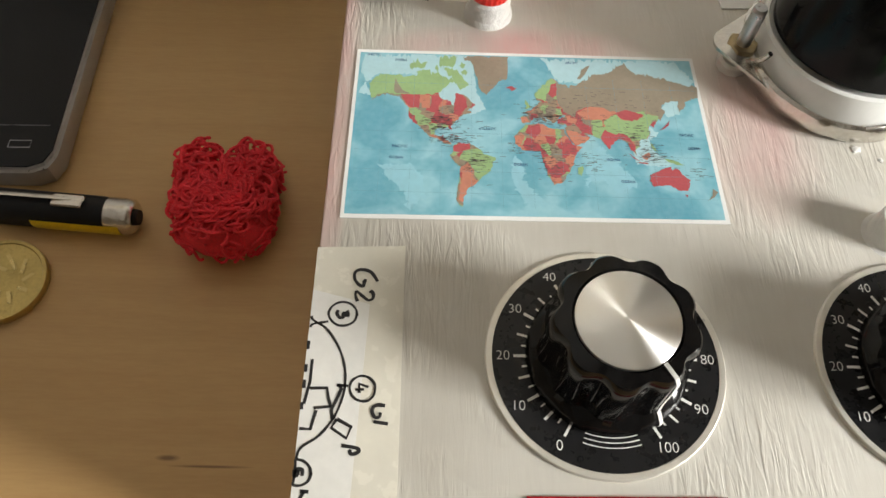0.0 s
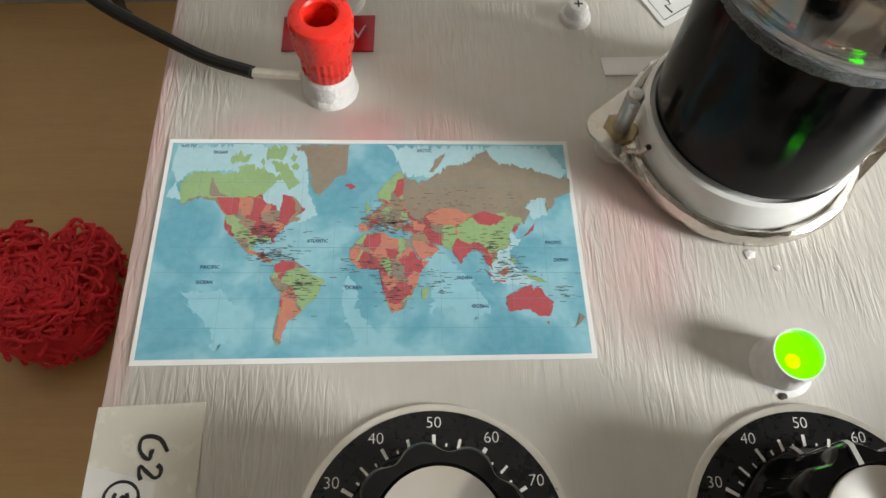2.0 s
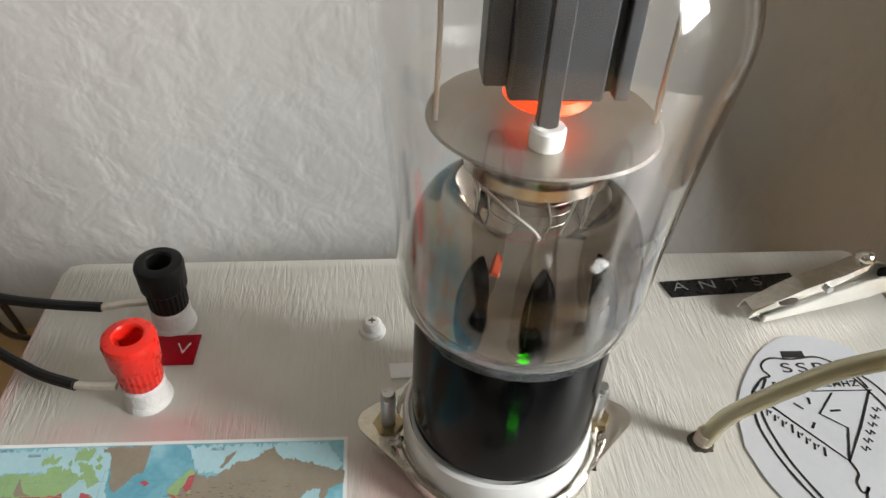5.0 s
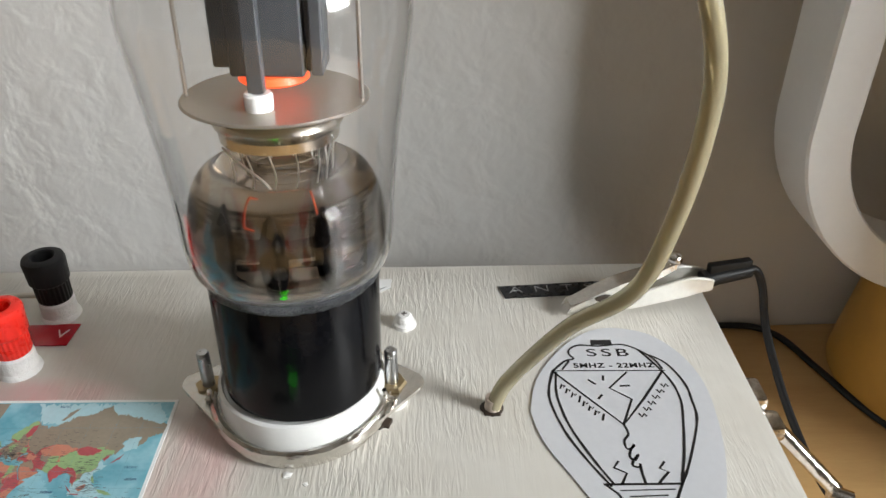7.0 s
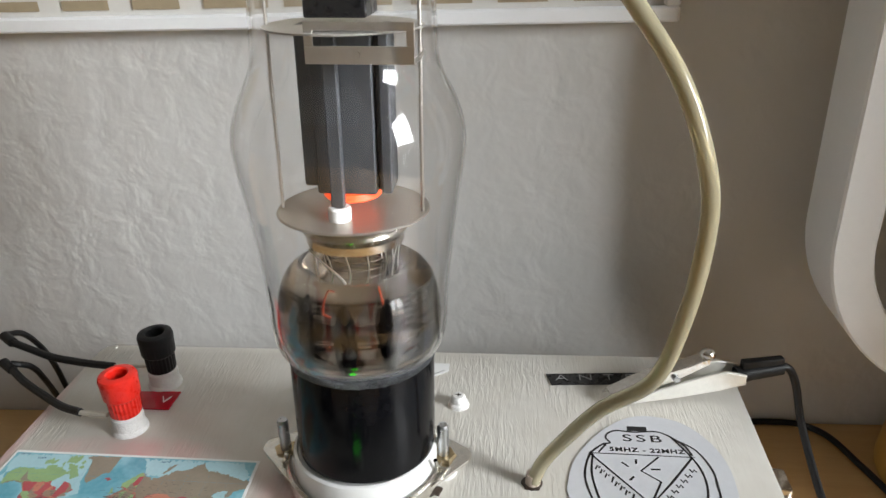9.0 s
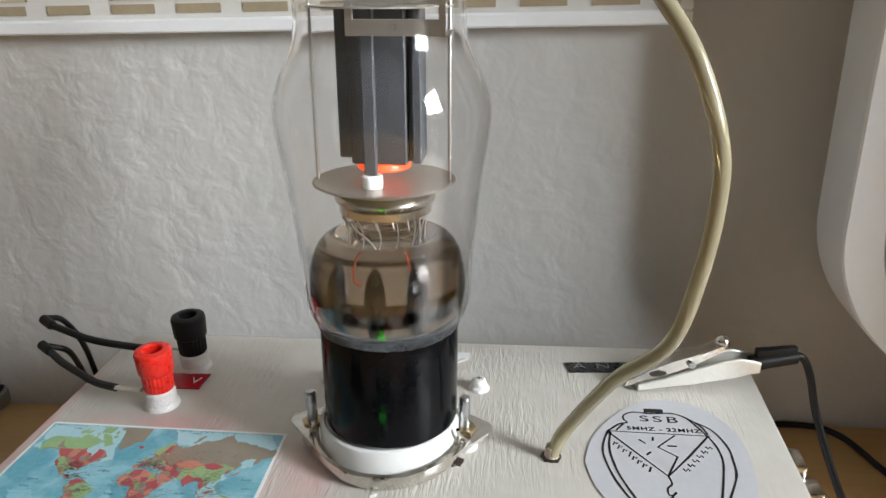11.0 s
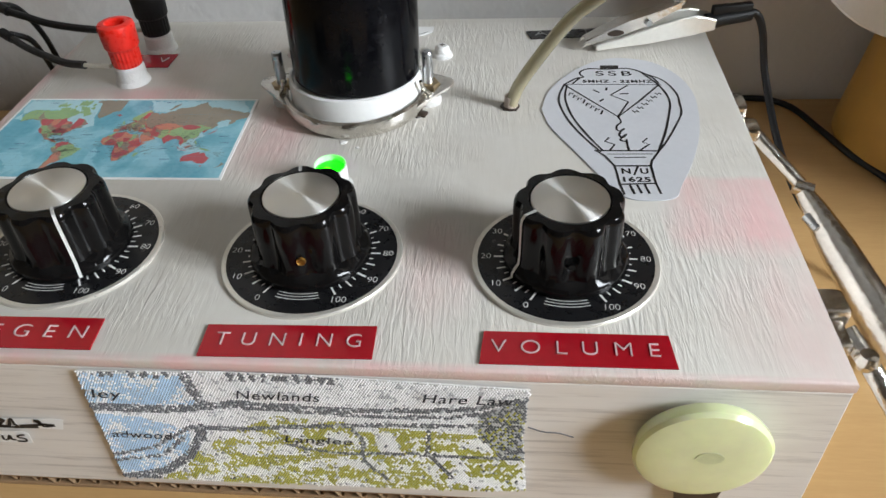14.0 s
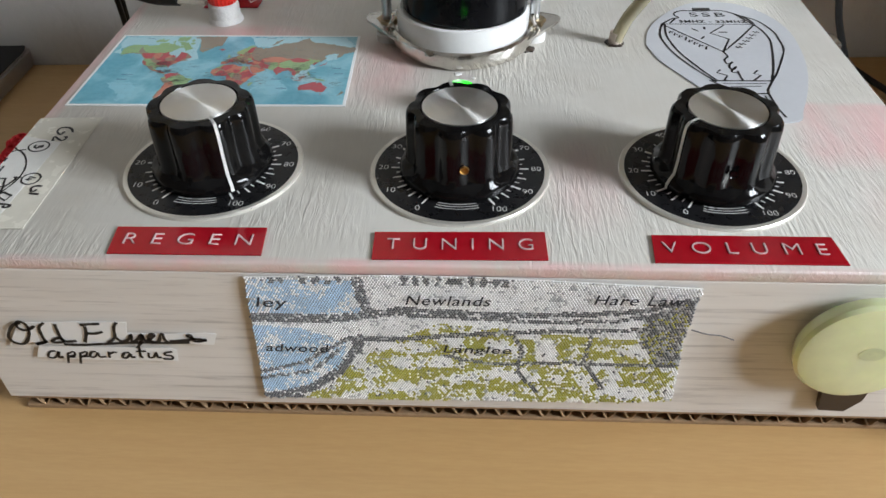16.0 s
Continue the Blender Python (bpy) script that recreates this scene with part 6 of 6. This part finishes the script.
for row in range(76):
    for col in range(160):
        x, z = 0.0688 + (col + 0.5 * (row % 2)) * PITCH_X, 0.0084 + row * PITCH_Z
        if not inside(x + rng.uniform(-1, 1) * 0.0002, z + rng.uniform(-1, 1) * 0.0002, OUTLINE):
            continue
        n1, n2 = noise.noise(Vector((x * 210, z * 240, 0))), noise.noise(Vector((x * 700, z * 700, 4)))
        kind, r = 0, rng.random()
        if inside(x, z, OLIVE_AREA):
            kind = 2 if n1 + 0.5 * n2 + rng.uniform(-0.10, 0.10) > -0.05 and rng.random() > 0.10 else 0
            if n2 < -0.30:
                kind = 3 if r < 0.12 else 4 if r < 0.5 else 0
        elif inside(x, z, BLUE_AREA) or inside(x, z, BLUE_AREA2):
            kind = 1 if r < 0.72 + n1 else 0
        elif n2 < -0.22 and r < 0.5:
            kind = 4
        if inside(x, z, DARK_AREA):
            kind = 3 if r < 0.45 else 2 if r < 0.7 else 4
        for line, d in ROADS:
            if r < 0.93 and near(x, z, line, d * 1.3):
                kind = 3 if r < 0.78 else 4
        if z > 0.0448 and (0.0745 < x < 0.0900 or 0.1010 < x < 0.1235) and n2 + 0.4 * math.sin(x * 2900) > 0.05:
            kind = 3
        if r > 0.985:
            kind = 4
        h, s = 0.00030 + 0.00012 * rng.random(), 0.52
        mid = cells.verts.new((x + rng.uniform(-1, 1) * 0.00006, z, h + 0.0004))
        ring_v = [cells.verts.new((x + PITCH_X * s * u, z + PITCH_Z * s * w, 0.00040)) for u, w in ((-1, 0), (-0.45, -1), (0.45, -1), (1, 0), (0.45, 1), (-0.45, 1))]
        for k in range(6):
            f = cells.faces.new((mid, ring_v[k], ring_v[(k + 1) % 6]))
            f.material_index = kind
bmesh.ops.transform(cells, matrix=on_front(0), verts=cells.verts)
weave = part("weave", cells, mats, patch, "thick woven threads with an old map print", smooth=True)
bm = slab(OUTLINE, 0.00005, 0.00042, on_front(0))
part("cloth", bm, cloth("cream_backing", (0.66, 0.66, 0.64)), patch, "cloth backing", smooth=False)
for text, x, z, h, w in (("Newlands", 0.1110, 0.0415, 0.0026, 0.0165), ("Hare Law", 0.1480, 0.0425, 0.0026, 0.0170), ("ley", 0.0758, 0.0402, 0.0026, 0.0060), ("adwood", 0.0790, 0.0268, 0.0024, 0.0130), ("Langlee", 0.1170, 0.0275, 0.0022, 0.0140)):
    part("lettering", letters(text, h, on_front(0.00096) @ Matrix.Translation((x, z, 0)) @ Matrix(((1, 0.25, 0, 0), (0, 1, 0, 0), (0, 0, 1, 0), (0, 0, 0, 1))), 1.1, 0, w, 0.00002), cloth("black_grey_thread", (0.05, 0.052, 0.06)), weave, smooth=False)
part("loose_thread", sweep(rounded([(0.1595, -0.0006, 0.0345), (0.1625, -0.0012, 0.0340), (0.1655, -0.0008, 0.0332), (0.1685, -0.0006, 0.0318)], 5), 0.00014, 5), CLOTH_GREY, weave, "loose thread")

# ---------------------------------------------------------------- on the table beside the radio
heart = thing("wool_heart", "red crocheted wool heart lying on the table", "ornament", (-0.0222, 0.0868, 0))


def heart_radius(a):
    """Outline of a plump square heart with a notch at the back."""
    p = 3.0 + 3.0 * max(0.0, math.sin(a))
    base = ((abs(math.cos(a)) / 0.0116) ** p + (abs(math.sin(a)) / 0.0150) ** p) ** (-1 / p) * (1 - 0.07 * max(0.0, -math.sin(a)))
    notch = math.exp(-((a - math.pi / 2 - 0.05) / 0.27) ** 2)
    return base * (1 + 0.05 * max(0.0, math.sin(a))) * (1 - 0.58 * notch)


body = bmesh.new()
rows = []
for k in range(11):
    u = k / 10
    ring_v = []
    for i in range(48):
        a = 2 * math.pi * i / 48
        rho = math.cos((u - 0.5) * math.pi * 0.92) ** 0.45
        r = heart_radius(a) * rho * (1 + 0.07 * noise.noise(Vector((math.cos(a) * 3, math.sin(a) * 3, u * 4))))
        ring_v.append(body.verts.new((r * math.cos(a), r * math.sin(a) * 1.02, 0.0002 + 0.0165 * u)))
    rows.append(ring_v)
for a, b in zip(rows, rows[1:]):
    for i in range(48):
        body.faces.new((a[i], a[(i + 1) % 48], b[(i + 1) % 48], b[i]))
body.faces.new(rows[0][::-1])
body.faces.new(rows[-1])
part("stuffing", body, WOOL, heart)
yarn, rng = bmesh.new(), random.Random(3)
for n in range(330):
    a, top = rng.random() * 2 * math.pi, rng.random() < 0.62
    if top:
        q = math.sqrt(rng.random()) * 0.92
        c = Vector((q * heart_radius(a) * math.cos(a), q * heart_radius(a) * math.sin(a), 0.0166 - 0.004 * q ** 4))
        e1, e2, up = Vector((1, 0, 0)), Vector((0, 1, 0)), Vector((0, 0, 1))
    else:
        z = 0.0022 + rng.random() * 0.0120
        rho = math.cos((z / 0.0165 - 0.5) * math.pi * 0.92) ** 0.45
        up = Vector((math.cos(a), math.sin(a), 0))
        c = up * heart_radius(a) * rho + Vector((0, 0, z))
        e1, e2 = Vector((-math.sin(a), math.cos(a), 0)), Vector((0, 0, 1))
    r1, r2, ph, span = 0.0013 + 0.0020 * rng.random(), 0.0012 + 0.0017 * rng.random(), rng.random() * 6.28, 2.5 + rng.random() * 3.6
    pts = []
    for i in range(11):
        w = ph + span * i / 10
        p = c + e1 * (r1 * math.cos(w)) + e2 * (r2 * math.sin(w)) + up * (0.0004 + 0.0006 * math.sin(w * 2 + n))
        p.z = max(p.z, 0.0006)
        pts.append(p)
    sweep(pts, 0.00036 + 0.00012 * rng.random(), 5, yarn)
tagged(part("yarn", yarn, WOOL, heart, "looped red yarn"), kind="stuff")

pen = thing("ballpoint_pen", "black ballpoint pen with a silver tip ring", "pen", Matrix.Translation((-0.0445, 0.0842, 0.0046)) @ Matrix.Rotation(radians(176), 4, "Z") @ Matrix.Rotation(radians(90), 4, "Y"))
part("barrel", lathe([(0.0044, 0.0075), (0.0046, 0.009), (0.0046, 0.120), (0.0040, 0.126), (0, 0.126)], 32), BLACK_PLASTIC, pen, "matt black barrel")
part("end_ring", lathe([(0, 0.0012), (0.0022, 0.0008), (0.0036, 0.0006), (0.0044, 0.0014), (0.0046, 0.0024), (0.0046, 0.0072), (0.0043, 0.0076)], 32), CHROME, pen, "silver ring")
part("tip_hole", lathe([(0, -0.0002), (0.0019, -0.0002), (0.0021, 0.0010), (0, 0.0010)], 18), BLACK_PLASTIC, pen)
part("pocket_clip", sweep([(-0.0048, -0.0010, 0.012), (-0.0056, -0.0006, 0.020), (-0.0058, 0.0, 0.050)], 0.0011, 10, None, 0.4), CHROME, pen, "silver pocket clip")
part("clip_plate", block((-0.0057, -0.0017, 0.0122), (-0.0047, 0.0017, 0.0198), 0.0003, 1), CHROME, pen, "bright clip plate")
tape_y = lathe([(0.00462, 0.0036), (0.0048, 0.0040), (0.0048, 0.0250), (0.00462, 0.0256)], 32)
bmesh.ops.delete(tape_y, geom=[v for v in tape_y.verts if not (v.co.y > 0.0002 and v.co.x > -0.0019)], context="VERTS")
part("yellow_print", tape_y, plain("yellow_print", (0.75, 0.55, 0.03), 0.4, vary=0.15, scale=900), pen, "yellow printed band")

coin = thing("coin", "brass coloured coin with a milled edge", "coin", (-0.0752, 0.0672, 0))
part("disc", lathe([(0, 0), (0.0110, 0), (0.0112, 0.0003), (0.0112, 0.0019), (0.0110, 0.0022), (0.0102, 0.0022), (0.0100, 0.0019), (0, 0.0019)], 72), plain("coin_brass", (0.52, 0.40, 0.16), 0.35, 1.0, 0.2, scale=500, relief=0.4, grain=0.0006), coin)
rel = bmesh.new()
for k in range(9):
    a = k * 0.7
    stroke(rel, [(0.003 * math.cos(a) + 0.0025, 0.003 * math.sin(a)), (0.007 * math.cos(a + 0.3) + 0.001, 0.007 * math.sin(a + 0.3))], 0.0011, 0.0021)
part("relief", rel, plain("coin_relief", (0.60, 0.48, 0.22), 0.3, 1.0, 0.15), coin, "raised worn relief", smooth=False)

phone = thing("pocket_player", "small black glass pocket player with a silver edge", "player", Matrix.Translation((-0.0678, 0.0952, 0)) @ Matrix.Rotation(radians(1.2), 4, "Z"))
outline = [(0, 0.0055), (-0.0016, 0.0016), (-0.0055, 0), (-0.0480, 0), (-0.0518, 0.0016), (-0.0535, 0.0055), (-0.0535, 0.0805), (-0.0518, 0.0845), (-0.0480, 0.086), (-0.0055, 0.086), (-0.0016, 0.0845), (0, 0.0805)]
bm = slab(outline, 0.0003, 0.0080)
bmesh.ops.bevel(bm, geom=[e for e in bm.edges if abs(e.verts[0].co.z - e.verts[1].co.z) < 1e-6], offset=0.0010, segments=2, affect="EDGES")
part("frame", bm, plain("dull_frame", (0.36, 0.335, 0.31), 0.34, 0.7, 0.06), phone, "satin silver frame")
inset = [(-0.02675 + (x + 0.02675) * 0.962, 0.043 + (y - 0.043) * 0.976) for x, y in outline]
part("glass_face", slab(inset, 0.0078, 0.0084), plain("black_glass", (0.005, 0.005, 0.006), 0.08, vary=0.1, relief=0.0, spec=0.22), phone, "glossy black glass")
part("screen_edge", slab([(-0.0500, 0.0140), (-0.0035, 0.0140), (-0.0035, 0.0143), (-0.0500, 0.0143)], 0.00841, 0.00846), plain("dark_grey_line", (0.05, 0.05, 0.055), 0.3), phone, smooth=False)
key = bmesh.new()
stroke(key, [(-0.0125, 0.0070), (-0.0070, 0.0070), (-0.0070, 0.0092), (-0.0125, 0.0092), (-0.0125, 0.0070)], 0.0004, 0.00845)
part("touch_key", key, plain("grey_print", (0.16, 0.16, 0.17), 0.4), phone, "faint grey key mark", smooth=False)

# ---------------------------------------------------------------- framed map on the wall
picture = thing("wall_map", "framed antique map in beige with a white frame", "picture", ROOM)
X0, X1, Z0, Z1 = -0.45, 0.2465, 0.1512, 0.52
flatten = Matrix(((1, 0, 0, 0), (0, 0, -1, 0), (0, 1, 0, 0), (0, 0, 0, 1)))
fr = merge(block((X0, -0.007, Z0), (X1, -0.001, Z0 + 0.0045), 0.0006, 1), block((X0, -0.007, Z1 - 0.0045), (X1, -0.001, Z1), 0.0006, 1),
           block((X1 - 0.0045, -0.007, Z0 + 0.0045), (X1, -0.001, Z1 - 0.0045), 0.0006, 1), block((X0, -0.007, Z0 + 0.0045), (X0 + 0.0045, -0.001, Z1 - 0.0045), 0.0006, 1))
part("frame", fr, WHITE_LACQUER, picture, "thin white frame", smooth=False)
sheet = part("print", block((X0 + 0.004, -0.004, Z0 + 0.004), (X1 - 0.004, -0.002, Z1 - 0.004)), plain("antique_paper", (0.68, 0.66, 0.62), 0.7, vary=0.05, scale=30), picture, "pale antique print", smooth=False)
sand = bmesh.new()
for i in range(30):
    x = X0 + 0.010 + i * 0.0226
    sand = merge(sand, slab([(x, Z0 + 0.0062), (x + 0.0150, Z0 + 0.0062), (x + 0.0150, Z0 + 0.0092), (x, Z0 + 0.0092)], 0.0043, 0.0044, flatten))
part("scale_border", sand, plain("brown_border_print", (0.36, 0.29, 0.19), 0.7), sheet, "brown and white scale border", smooth=False)
for x0, x1, rise in ((-0.10, 0.028, 0.030), (0.058, 0.185, 0.020)):
    pts = [(x0, Z0 + 0.0105)] + [(x0 + (x1 - x0) * k / 12, Z0 + 0.012 + rise * math.sin(math.pi * k / 12) ** 0.5 * (1 + 0.3 * noise.noise(Vector((k * 1.7, x0 * 50, 0)))) + 0.10 * (0.3 < k / 12 < 0.8)) for k in range(13)] + [(x1, Z0 + 0.0105)]
    part("printed_land", slab(pts, 0.0043, 0.0045, flatten), plain("sand_print", (0.55, 0.47, 0.33), 0.7, vary=0.1, scale=60), sheet, "sand coloured printed land", smooth=False)
    ed = bmesh.new()
    stroke(ed, pts, 0.0011, 0.0047)
    bmesh.ops.transform(ed, matrix=flatten, verts=ed.verts)
    part("printed_coast", ed, plain("dark_coast_print", (0.22, 0.19, 0.15), 0.7), sheet, smooth=False)

# ---------------------------------------------------------------- small blemishes on the paint
for x, y, s, mat, label in ((0.1110, 0.0766, 0.0011, WHITE_GLUE, "small white paint crumb on the radio"), (0.1152, 0.0742, 0.0006, WHITE_GLUE, "tiny white paint crumb on the radio"),
                            (0.1300, 0.0915, 0.0022, DARK_BROWN, "dark brown paint blot by the socket"), (0.1112, 0.0526, 0.0009, DARK_BROWN, "dark brown paint blot by the lamp")):
    blot = lathe([(s, 0), (s * 0.9, s * 0.18), (s * 0.4, s * 0.30), (0, s * 0.32)], 14, lambda a, k: 1 + 0.45 * noise.noise(Vector((math.cos(a) * 1.6, math.sin(a) * 1.6, x * 500))), Matrix.Translation((x, y, TOP)))
    tagged(part("paint_blot", blot, mat), label, "blot", "paint blots on the radio")
